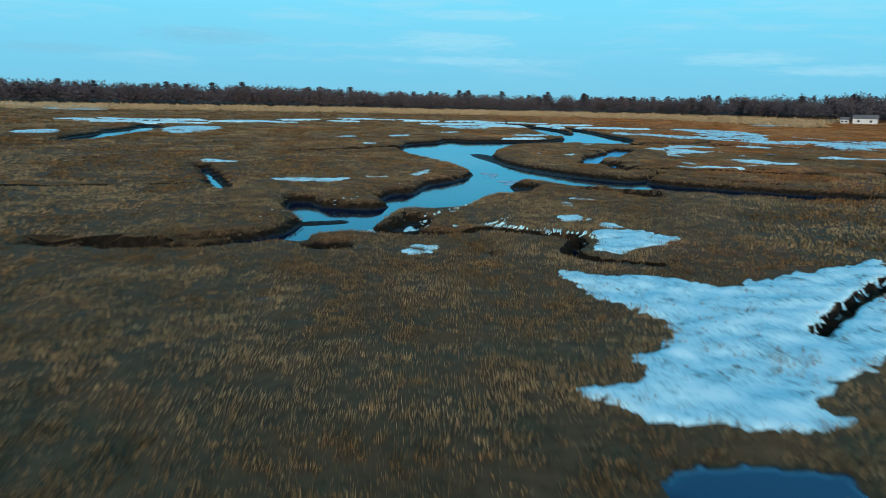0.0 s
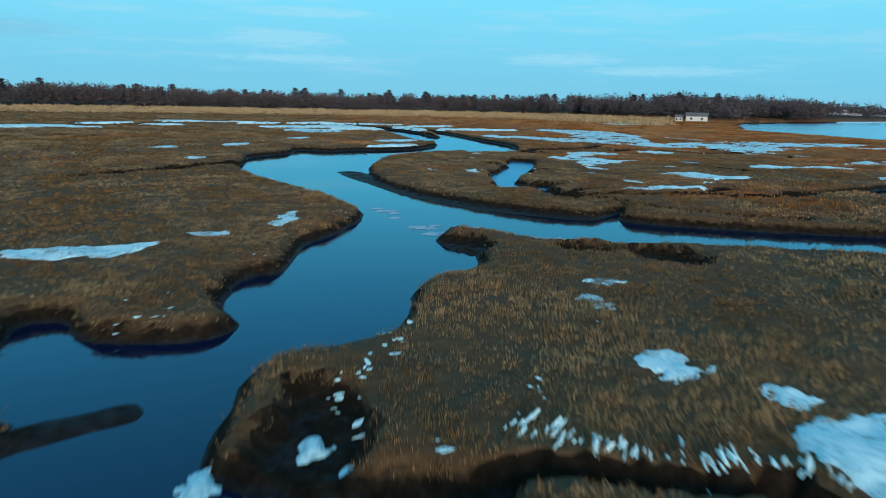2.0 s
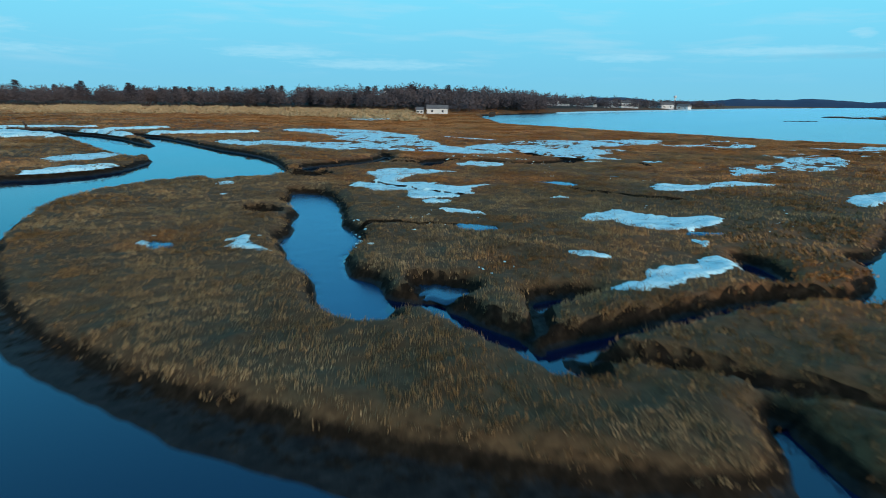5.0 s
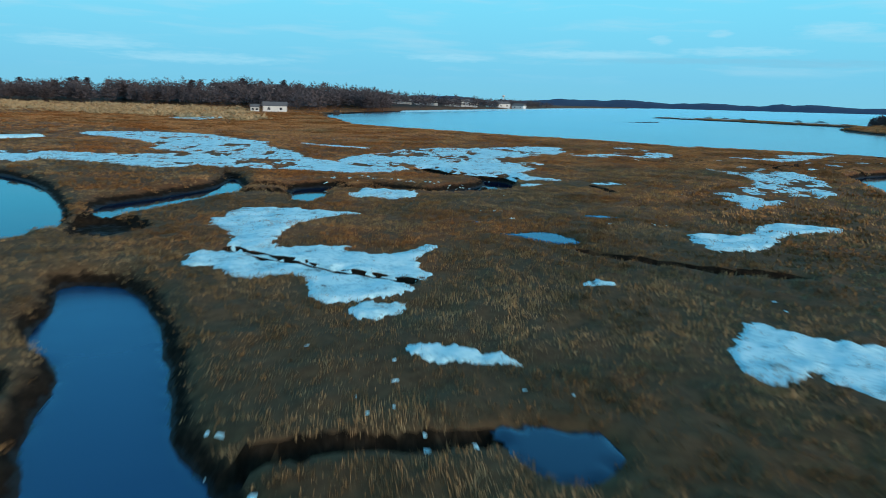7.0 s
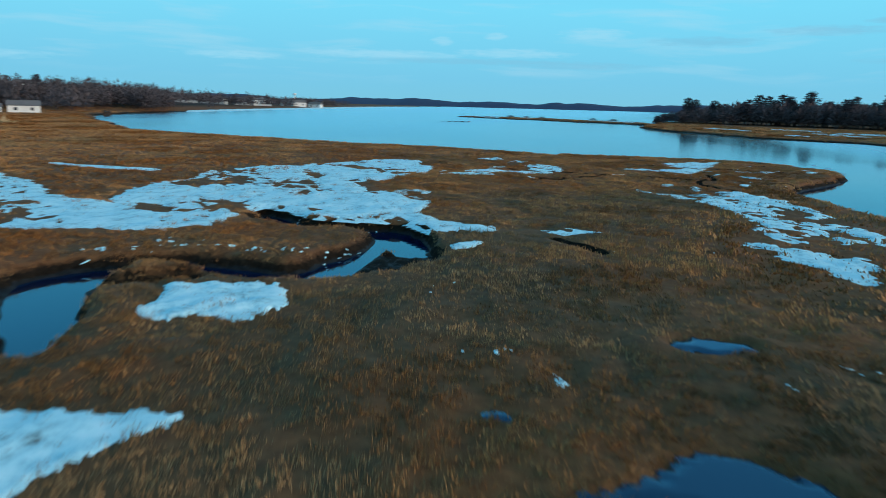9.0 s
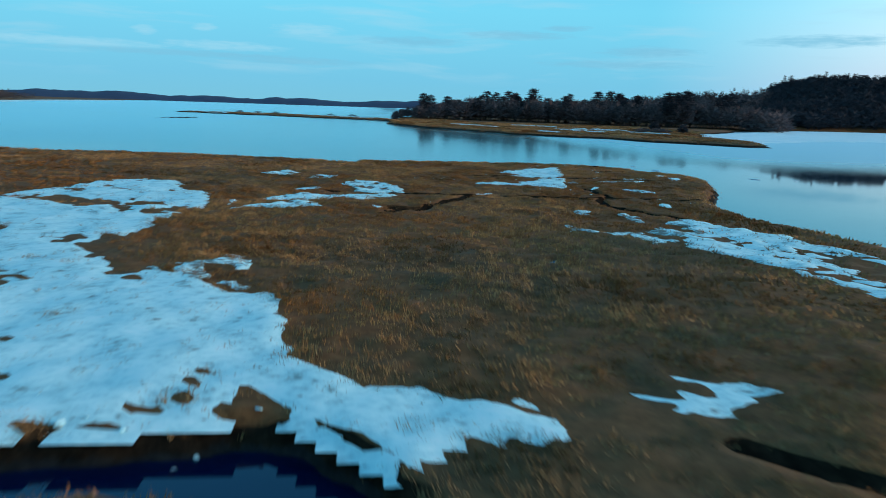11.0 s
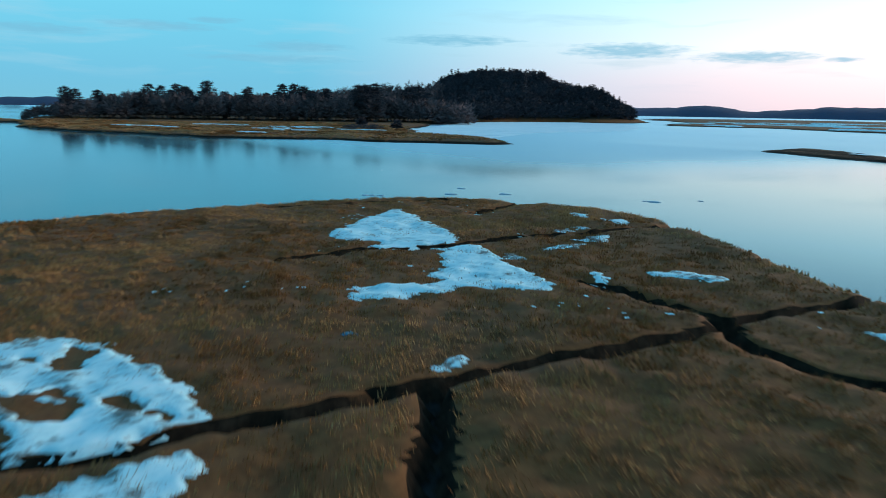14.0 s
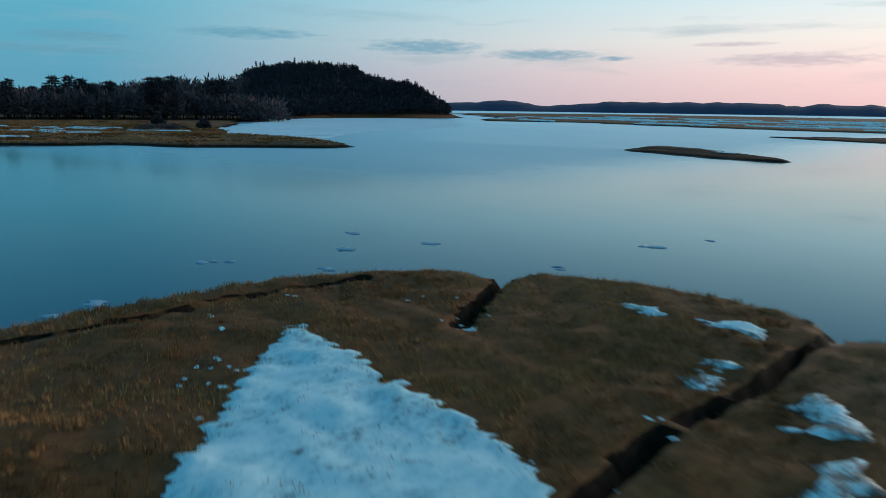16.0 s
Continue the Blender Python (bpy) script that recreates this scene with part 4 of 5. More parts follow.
# the bay: the marsh's edge, then the open water round to the far shores
BAY = [(300, 345), (281, 324), (218, 258), (200, 220), (190, 176), (189, 150), (185.5, 137), (182, 133.6), (185.8, 130.5), (186.5, 124), (186.7, 115.5), (186.7, 109), (186.3, 103.5),
       (185, 99), (182.8, 95.5), (179.9, 93.8), (178.6, 94.5), (178.5, 92.8), (177.8, 91.4), (174.2, 90.1), (170, 89.8), (166.8, 90.1), (164.9, 91.2), (164.4, 92.6), (163.6, 91.7), (160, 92.7), (156.9, 94.6), (153.6, 96.1), (148.6, 99),
       (145.2, 100), (142.6, 100.5), (137, 100.4), (125, 96.5), (112, 93), (122, 80), (112, 40), (100, -60), (60, -300), (-300, -1500), (-300, -4000), (4000, -4000), (4400, 0), (4000, 1300), (1900, 760),
       (1250, 640), (850, 520), (620, 465), (420, 400), (340, 362)]
# land standing in the bay
SPIT = [(405.1, 128.1), (322.7, 85.9), (301.1, 55.5), (280.3, 40.2), (270.6, 26.1), (277.6, 21.2), (301.8, 10.5), (341.7, 15.1), (402.3, -26.0), (503.4, -94.5), (552.4, -163.8), (561.4, -233.6), (546.6, -308.9), (582.6, -378.3), (708.2, -421.5), (906.3, -288.5), (901.8, 11.4), (700.5, 98.5), (560.2, 116.4), (470.1, 123.0)]
BAR = [(560, 268), (585, 262), (600, 225), (560, 165), (525, 122), (470, 118), (480, 135), (520, 200)]
ISLETS = [
    [(396, 226), (402, 226), (424, 212), (420, 208)],
    [(230.2, -16.5), (234.4, -28.5), (230.5, -40.5), (216.5, -34.7), (205.2, -20.9), (193.1, -9.1), (202.0, -5.9), (214.1, -7.8)],
    [(244.0, -136.3), (225.8, -124.6), (193.7, -117.1), (153.8, -127.7), (124.5, -170.1), (204.4, -163.9)],
    [(475.8, -256.9), (435.9, -263.5), (406.2, -285.9), (335.7, -255.0), (295.6, -243.6), (255.4, -234.2), (220.4, -234.7), (155.6, -249.7), (72.3, -700.9), (319.7, -1197.3), (919.6, -1188.4), (912.2, -688.5), (709.9, -531.5), (568.1, -413.6)],
]
HILL = (623.1, -279.7)
# the hill's crest, seen from the marsh: metres to the right of its middle, height
HILL_RUN = [-330, -260, -200, -164, -97, -84, -50, -15, 3, 12, 52, 68, 80, 95]
HILL_TOP = [0, 4, 12, 19, 23, 29, 34, 33, 30, 23, 18, 9, 2, 0]


def axis(core0, core1, fine, mid0, mid1, mid, far, growth):
    a = list(np.arange(core0, core1, fine))
    up, v, s = [], core1, fine
    while v < far:
        s = min(s * 1.10, mid) if v < mid1 else s * growth
        up.append(v)
        v += s
    down, v, s = [], core0, fine
    while v > -far:
        s = min(s * 1.10, mid) if v > mid0 else s * growth
        v -= s
        down.append(v)
    return np.array(down[::-1] + a + up)


GX = axis(-2.0, 186.0, 0.35, -60, 420, 2.2, 4600, 1.12)
GY = axis(22.0, 140.0, 0.35, -170, 260, 2.2, 4600, 1.12)


def warp(x, y):
    """Small wanderings that make every drawn line natural."""
    far = np.clip((np.hypot(x - 90, y - 90) - 140) / 40, 0, 1)
    return (x + 0.26 * fbm(x, y, 1.5, 3, 1) + far * 6.0 * fbm(x, y, 17.0, 3, 3),
            y + 0.26 * fbm(x, y, 1.5, 3, 5) + far * 6.0 * fbm(x, y, 17.0, 3, 7))


def build_ground():
    x, y = np.meshgrid(GX, GY, indexing="ij")
    wx, wy = warp(x, y)
    d = signed(wx, wy, rounded(BAY, times=1), 60.0)
    for isl in (SPIT, BAR, *ISLETS):
        d = np.maximum(d, -signed(wx, wy, rounded(isl), 60.0))
    land = d.copy()
    for c in CHANNELS:
        d = np.minimum(d, signed(wx, wy, rounded(c)) + 0.08)
    for c in CLUMPS:
        d = np.maximum(d, -signed(wx, wy, rounded(c)))
    # draw the grid's points onto the water line and the bank's brow
    step = np.minimum(np.gradient(GX)[:, None], np.gradient(GY)[None, :])
    gx, gy = np.gradient(d, GX, GY)
    size = np.maximum(np.hypot(gx, gy), 0.3)
    for level in (0.0, 0.7):
        off = level - d
        take = (np.abs(off) < 0.5 * step) & (step < 0.6)
        x = np.where(take, x + off * gx / size ** 2, x)
        y = np.where(take, y + off * gy / size ** 2, y)
        d = np.where(take, level, d)
    # and onto the rims of the narrow ditches
    for half, depth, pts in DITCHES:
        if half > 0.6:
            continue
        p = rounded(pts, closed=False)
        lo, hi = p.min(0) - 2, p.max(0) + 2
        i0, i1 = np.searchsorted(GX, (lo[0], hi[0]))
        j0, j1 = np.searchsorted(GY, (lo[1], hi[1]))
        w = (slice(i0, i1), slice(j0, j1))
        e, ux, uy = off_line(wx[w], wy[w], p)
        off = half + 0.1 - e
        take = (np.abs(off) < 0.5 * step[w]) & (step[w] < 0.6)
        x[w] = np.where(take, x[w] + off * ux, x[w])
        y[w] = np.where(take, y[w] + off * uy, y[w])
    wx, wy = warp(x, y)
    top = 0.16 * fbm(x, y, 16, 3, 2) + 0.10 * fbm(x, y, 2.2, 2, 6) + np.where(step < 0.6, 0.18, 0.0) * fbm(x, y, 0.95, 2, 12)
    away = np.clip((np.hypot(x - 90, y - 90) - 140) / 40, 0, 1)
    steep = np.clip(d / (1.25 + 3.5 * away), 0, 1)
    z = np.where(d > 0, top * steep + WATER_Z * (1 - steep) ** 1.9, WATER_Z - np.minimum(1.5, -d * 0.45))
    for isl in ISLETS[1:3]:
        z = np.where(signed(x, y, rounded(isl), 12.0) < 6, np.minimum(z, -0.46 + 0.34 * fbm(x, y, 5.0, 3, 10)), z)
    for half, pts in SHELVES:
        e = line_distance(wx, wy, rounded(pts, closed=False), False)
        z = np.maximum(z, np.where(e < 3.5, -0.68 - 0.12 * np.clip(e / half, 0, 9) ** 2, -9))
    for pts in FLATS:
        e = signed(wx, wy, rounded(pts))
        k = np.clip(e / 0.7, 0, 1)
        z = np.minimum(z, np.where(e < 0.7, (WATER_Z + 0.17 + 0.05 * fbm(x, y, 1.5, 2, 9)) * (1 - k) + 0.3 * k, 9.0))
    flat = z.copy()
    for half, depth, pts in DITCHES:
        p = rounded(pts, closed=False)
        lo, hi = p.min(0) - 5 - half, p.max(0) + 5 + half
        near = (x > lo[0]) & (x < hi[0]) & (y > lo[1]) & (y < hi[1])
        e = line_distance(wx[near], wy[near], p, False) - half
        cut = -depth * (1 - (np.clip((e + 0.02) / 0.12, 0, 1) if half < 0.6 else np.clip((e + 0.25) / 0.65, 0, 1) ** 1.2))
        z[near] = np.minimum(z[near], np.maximum(flat[near] + cut, -0.7 if depth < 0.8 else -1.3))
    for c in PONDS:
        e = signed(wx, wy, rounded(c))
        z = np.minimum(z, np.where(e < 0.3, 0.0 - 0.3 * np.clip((0.3 - e) / 0.6, 0, 1), 9.0))
    # higher ground: north shore woods, the wooded hill across the bay
    r = np.hypot(x - 30, y - 60)
    az = np.degrees(np.arctan2(x - 30, y - 60))
    inland = np.clip((r - 590 + 110 * np.clip((az - 24) / 12, 0, 1)) / 130, 0, 1) * (az > -80) * (az < 70) * (land > 8) * np.clip((70 - az) / 20, 0, 1)
    z = z + inland * (2.5 + 8 * np.exp(-((az - 39) / 9) ** 2))
    hx, hy = x - HILL[0], y - HILL[1]
    along, deep = -0.664 * hx - 0.748 * hy, 0.748 * hx - 0.664 * hy
    z = z + np.where(land > 0, np.interp(along, HILL_RUN, HILL_TOP) * np.exp(-(deep / 85) ** 2), 0) * np.clip(land / 22, 0, 1)
    n, m = x.shape
    i = np.arange(n * m).reshape(n, m)
    f = np.stack([i[:-1, :-1], i[1:, :-1], i[1:, 1:], i[:-1, 1:]], -1).reshape(-1, 4)
    verts = np.stack([x, y, z], -1).reshape(-1, 3)
    ob = mesh_object("ground", verts, f, [M_GROUND])
    tagged(ob, "brown winter salt marsh with dark muddy creek banks", "ground", kind="structure")
    return z, land


GZ, GD = build_ground()


def on_grid(field, x, y):
    x, y = np.asarray(x, float), np.asarray(y, float)
    i = np.clip(np.searchsorted(GX, x) - 1, 0, len(GX) - 2)
    j = np.clip(np.searchsorted(GY, y) - 1, 0, len(GY) - 2)
    u, v = (x - GX[i]) / (GX[i + 1] - GX[i]), (y - GY[j]) / (GY[j + 1] - GY[j])
    return (field[i, j] * (1 - u) + field[i + 1, j] * u) * (1 - v) + (field[i, j + 1] * (1 - u) + field[i + 1, j + 1] * u) * v


def build_water():
    s = 4600.0
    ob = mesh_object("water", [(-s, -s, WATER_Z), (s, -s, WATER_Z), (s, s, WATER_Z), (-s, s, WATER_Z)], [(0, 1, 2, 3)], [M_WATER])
    tagged(ob, "calm dark tidal water mirroring the dusk sky", "water", kind="structure")


build_water()


def pieces(keep, least=5, most=9):
    """The separate patches of a mask, largest first."""
    todo, found = keep.copy(), []
    n, m = keep.shape
    for a, c in zip(*np.nonzero(keep)):
        if not todo[a, c]:
            continue
        todo[a, c] = False
        stack, cells = [(a, c)], []
        while stack:
            p, q = stack.pop()
            cells.append((p, q))
            for u, w in ((p - 1, q), (p + 1, q), (p, q - 1), (p, q + 1), (p - 1, q - 1), (p + 1, q + 1), (p - 1, q + 1), (p + 1, q - 1)):
                if 0 <= u < n and 0 <= w < m and todo[u, w]:
                    todo[u, w] = False
                    stack.append((u, w))
        if len(cells) >= least:
            found.append(cells)
    found.sort(key=len, reverse=True)
    out = []
    for cells in found[:most]:
        k = np.zeros(keep.shape, bool)
        p = np.array(cells)
        k[p[:, 0], p[:, 1]] = True
        out.append(k)
    return out


def sheet(name, pts, mat, lift, step, ragged, bare, z_fixed=None, thick=0.05, grain=2.2, label="", category="", group="", kind="", seed=0):
    """A thin ragged sheet with a real edge, lying on the ground or the water."""
    p = rounded(pts, times=1)
    lo, hi = p.min(0) - 1.0, p.max(0) + 1.0
    gx, gy = np.arange(lo[0], hi[0] + step, step), np.arange(lo[1], hi[1] + step, step)
    x, y = np.meshgrid(gx, gy, indexing="ij")
    d = -signed(x, y, p, 3.0) - 0.12 * min(1.0, ragged)
    d = d + ragged * (0.7 * fbm(x, y, grain, 3, seed) + 0.9 * fbm(x, y, 0.8, 2, seed + 3)) + (0.42 * fbm(x * 0.8 + y * 0.6, (y * 0.8 - x * 0.6) * 2.5, 0.55, 3, seed + 5) if step < 0.3 else 0.0)
    gap = fbm(x * 0.8 + y * 0.6, (y * 0.8 - x * 0.6) * 2.2, grain * 1.6, 4, seed + 6) + 0.42 * fbm(x, y, 0.7, 2, seed + 2)
    d = np.minimum(d, (bare - gap) * 3.0)
    if z_fixed is None and step < 0.6:
        wx, wy = warp(x, y)
        for half, depth, line in DITCHES:
            q = rounded(line, closed=False)
            if (q.max(0) > lo - 3).all() and (q.min(0) < hi + 3).all():
                d = np.minimum(d, (line_distance(wx, wy, q, False) - half - 0.08 + 0.12 * fbm(x, y, 0.6, 2, seed + 1)) * 1.5)
    keep = d > 0
    base = on_grid(GZ, x, y) if z_fixed is None else np.full(x.shape, z_fixed)
    z = base + lift + 0.02 + thick * np.clip(d / 0.25, 0, 1) + (0.05 if z_fixed is None or thick > 0.06 else 0.006) * fbm(x, y, 0.7, 3, seed + 9)
    if z_fixed is None:
        keep &= (base > -0.38 + 0.2 * fbm(x, y, 0.5, 2, seed + 4))
    z = np.where(keep, z, base - 0.06 if z_fixed is not None else np.maximum(base - 0.06, -0.24))
    i = np.arange(x.size).reshape(x.shape)
    v = np.stack([x, y, z], -1).reshape(-1, 3)
    made = None
    for mask in pieces(keep):
        cell = mask[:-1, :-1] | mask[1:, :-1] | mask[1:, 1:] | mask[:-1, 1:]
        f = np.stack([i[:-1, :-1], i[1:, :-1], i[1:, 1:], i[:-1, 1:]], -1)[cell]
        used, f = np.unique(f, return_inverse=True)
        made = tagged(mesh_object(name, v[used], f.reshape(-1, 4), [mat]), label, category, group, kind)
    return made


SNOW_ROUND = [rounded(s, times=1) for s in SNOW]
for k, s in enumerate(SNOW):
    a = np.array(s)
    size = float(np.max(a.max(0) - a.min(0)))
    step = 0.13 if size < 12 else 0.18 if size < 30 else 0.3 if size < 60 else 0.5
    broken = 2.5 < size < 10 and a[:, 0].min() > 120
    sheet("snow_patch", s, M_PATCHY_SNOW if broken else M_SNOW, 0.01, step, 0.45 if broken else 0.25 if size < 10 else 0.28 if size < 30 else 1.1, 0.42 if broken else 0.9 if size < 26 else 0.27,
          grain=1.6 if size < 10 else 2.6 if size < 30 else 4.5,
          label="ragged patch of old bluish snow on marsh grass" if size < 12 else "broad icy snow sheet with bare grass showing through",
          category="snow", group="snow patches on the marsh", seed=k)
for k, s in enumerate(THIN_SNOW):
    sheet("snow_patch", s, M_THIN_SNOW, 0.01, 0.14, 0.7, 0.3 if np.ptp(np.array(s), 0).max() < 6 else 0.0, thick=0.03, grain=1.4, label="thin broken remains of snow between grass stems", category="snow", group="snow patches on the marsh", seed=k + 7)
rng = np.random.RandomState(12)
FAR_CREEK = rounded([(-60, 219), (-20, 256), (42, 272), (67, 247), (70, 225)], closed=False)
for k in range(34):
    q = FAR_CREEK[int(rng.rand() * (len(FAR_CREEK) - 1))] + rng.normal(0, 1, 2) * (9, 12)
    l, w, a = rng.uniform(5, 16), rng.uniform(1.5, 5), rng.uniform(-0.5, 0.5)
    ring = [(q[0] + l * math.cos(t) * math.cos(a) - w * math.sin(t) * math.sin(a), q[1] + l * math.cos(t) * math.sin(a) + w * math.sin(t) * math.cos(a)) for t in np.linspace(0, 6.28, 9)[:-1]]
    sheet("snow_patch", ring, M_SNOW, 0.25, 0.6, 2.0, 0.35, grain=4.0, thick=0.15, label="thin strip of snow and ice along the distant creek", category="snow", group="snow strips by the far creek", seed=k)
sheet("bay_ice", [(317.5, 29.8), (381.1, -8.3), (497.6, -108.6), (566.8, -193.6), (571.8, -255.5), (505.0, -270.5), (369.8, -126.5), (348.7, -52.8), (318.0, -5.2), (282.6, 26.3)], M_SHELF, 0.10, 1.5, 7.0, 0.42, z_fixed=WATER_Z, thick=0.12, grain=16.0,
      label="snow-covered shelf of ice along the far shore", category="ice", seed=4)
sheet("snow_patch", [(207, -21), (210, -17.5), (214, -19.5), (216, -24), (211, -23)], M_SHELF, 0.05, 0.4, 1.0, 0.5, thick=0.06, grain=3.0, label="fleck of snow on the low mud islet", category="snow", seed=5)
sheet("shore_snow", [(430, 404), (640, 470), (860, 528), (1250, 648), (1900, 772), (1900, 755), (1250, 632), (860, 512), (640, 458), (430, 396)], M_SNOW, 0.1, 4.0, 6.0, 0.6, z_fixed=WATER_Z, thick=0.8, grain=30.0,
      label="white line of snow along the far beach", category="snow", seed=2)
for k in range(95):
    q = (rng.uniform(150, 560), rng.uniform(-620, -200))
    if float(on_grid(GD, *q)) > 2 and float(on_grid(GZ, *q)) < 0.6:
        l, w = rng.uniform(8, 40), rng.uniform(2, 7)
        ring = [(q[0] + l * math.cos(t), q[1] + w * math.sin(t) - 0.2 * l * math.cos(t)) for t in np.linspace(0, 6.28, 9)[:-1]]
        sheet("snow_patch", ring, M_SNOW, 0.3, 1.5, 2.5, 0.4, grain=7.0, thick=0.2, label="pale strip of snow on the southern marsh", category="snow", group="snow strips on the southern marsh", seed=k)
for k in range(14):
    q = (rng.uniform(300, 430), rng.uniform(20, 100))
    if float(on_grid(GD, *q)) > 4:
        l, w = rng.uniform(5, 16), rng.uniform(1, 2.5)
        ring = [(q[0] + l * math.cos(t) * 0.6, q[1] + w * math.sin(t) + 0.8 * l * math.cos(t)) for t in np.linspace(0, 6.28, 9)[:-1]]
        sheet("snow_patch", ring, M_SNOW, 0.2, 0.8, 1.5, 0.4, grain=5.0, thick=0.15, label="thin strip of snow on the far spit", category="snow", group="snow strips on the spit", seed=k)
for k in range(26):
    q = (rng.uniform(470, 605), rng.uniform(118, 268))
    if float(on_grid(GD, *q)) > 3:
        l, w = rng.uniform(5, 18), rng.uniform(1.2, 3)
        ring = [(q[0] + l * math.cos(t) * 0.5, q[1] + w * math.sin(t) + 0.85 * l * math.cos(t)) for t in np.linspace(0, 6.28, 9)[:-1]]
        sheet("snow_patch", ring, M_SNOW, 0.2, 0.9, 1.5, 0.4, grain=5.0, thick=0.15, label="thin strip of snow on the sand bar", category="snow", group="snow strips on the sand bar", seed=k)
for k, s in enumerate(PONDS):
    sheet("puddle", s, M_POND, 0.0, 0.2, 0.25, 0.9, z_fixed=-0.10 if float(on_grid(GZ, *np.mean(s, 0))) > -0.45 else -0.60, thick=0.01, label="shallow half-frozen puddle among the grass", category="puddle", group="puddles on the marsh", seed=k + 3)
for k, (fx, fy) in enumerate(FLOES):
    r = 0.34 + 0.34 * (k * 37 % 10) / 10
    ring = [(fx + r * 1.5 * math.cos(a) * (0.7 + 0.5 * ((k * 7 + j * 5) % 6) / 6), fy + r * math.sin(a) * (0.7 + 0.5 * ((k * 3 + j * 7) % 5) / 5)) for j, a in enumerate(np.linspace(0, 2 * math.pi, 9)[:-1])]
    sheet("ice_floe", ring, M_ICE, 0.0, 0.08, 0.35, 0.45, z_fixed=WATER_Z, thick=0.05, label="thin pale ice floe drifting on the creek", category="ice floe", group="ice floes on the creek", seed=k)


SIDE_CREEK = next(c for c in CHANNELS if c[0] == (53.8, 125.7))
sheet("skim_ice", SIDE_CREEK, M_SKIM, 0.0, 0.3, 0.0, 0.9, z_fixed=WATER_Z, thick=0.01, grain=4.0, label="thin grey-blue skim of ice over the side creek", category="ice", kind="structure", seed=3)
BAY_FLOES = [(193.4, 100.6), (193.7, 101.2), (192.8, 99.9), (191.2, 93.8), (190.9, 93.2), (187.6, 97.3), (178.8, 79.2), (178.1, 78.8), (188.8, 88.2), (179.1, 88.4), (217.9, 87), (189.3, 108.4), (188.7, 110.5), (176.5, 74.1), (195.1, 89.2)]
for k, (fx, fy) in enumerate(BAY_FLOES):
    r = 0.22 + 0.3 * (k * 37 % 10) / 10
    ring = [(fx + r * 1.5 * math.cos(a) * (0.7 + 0.5 * ((k * 7 + j * 5) % 6) / 6), fy + r * math.sin(a)) for j, a in enumerate(np.linspace(0, 2 * math.pi, 9)[:-1])]
    sheet("ice_floe", ring, M_ICE, 0.0, 0.08, 0.3, 0.4, z_fixed=WATER_Z, thick=0.04, label="small sliver of ice drifting on the bay", category="ice floe", group="slivers of ice on the bay", seed=k)
for k, s in enumerate(SLABS):
    sheet("ice_slab", s, M_SNOW, 0.05, 0.14, 0.35, 0.6, z_fixed=WATER_Z + 0.17, thick=0.12, label="broken white slab of ice stranded on wet mud", category="ice", group="stranded ice slabs", seed=k + 5)


def lump(name, seed, flat):
    bm = bmesh.new()
    bmesh.ops.create_icosphere(bm, subdivisions=2, radius=0.5)
    for v in bm.verts:
        n = noise.noise(v.co * 2.2 + Vector((seed, 0, 0))) + 0.6 * noise.noise(v.co * 6.5 + Vector((0, seed, 0)))
        v.co = Vector((v.co.x * (1 + 0.95 * n), v.co.y * (1 + 0.95 * n), max(-0.08, v.co.z * flat * (1 + 0.9 * n))))
    me = bpy.data.meshes.new(name)
    bm.to_mesh(me)
    bm.free()
    me.materials.append(M_SNOW)
    return me


LUMPS = [lump("snow_lump", k * 3.7, 0.35) for k in range(5)]
CRUSTS = [lump("ice_crust", 20 + k * 2.9, 0.9) for k in range(5)]
rng = np.random.RandomState(40)
for k, (x, y) in enumerate(BITS):
    for j in range(1 + k % 3):
        px, py = (x, y) if j == 0 else (x + rng.normal(0, 0.7), y + rng.normal(0, 0.7))
        z = float(on_grid(GZ, px, py))
        if z < WATER_Z:
            continue
        ob = new("snow_lump", LUMPS[(k + j) % 5])
        s = rng.uniform(0.07, 0.18) * (1.0 if j == 0 else 0.7)
        ob.matrix_basis = pose(px, py, z + 0.05, 0, 0, rng.uniform(0, 360)) @ Matrix.Diagonal((s * rng.uniform(1, 2), s, s * 0.8, 1))
        tagged(ob, "small stray lump of old snow on the grass", "snow", "stray lumps of snow")
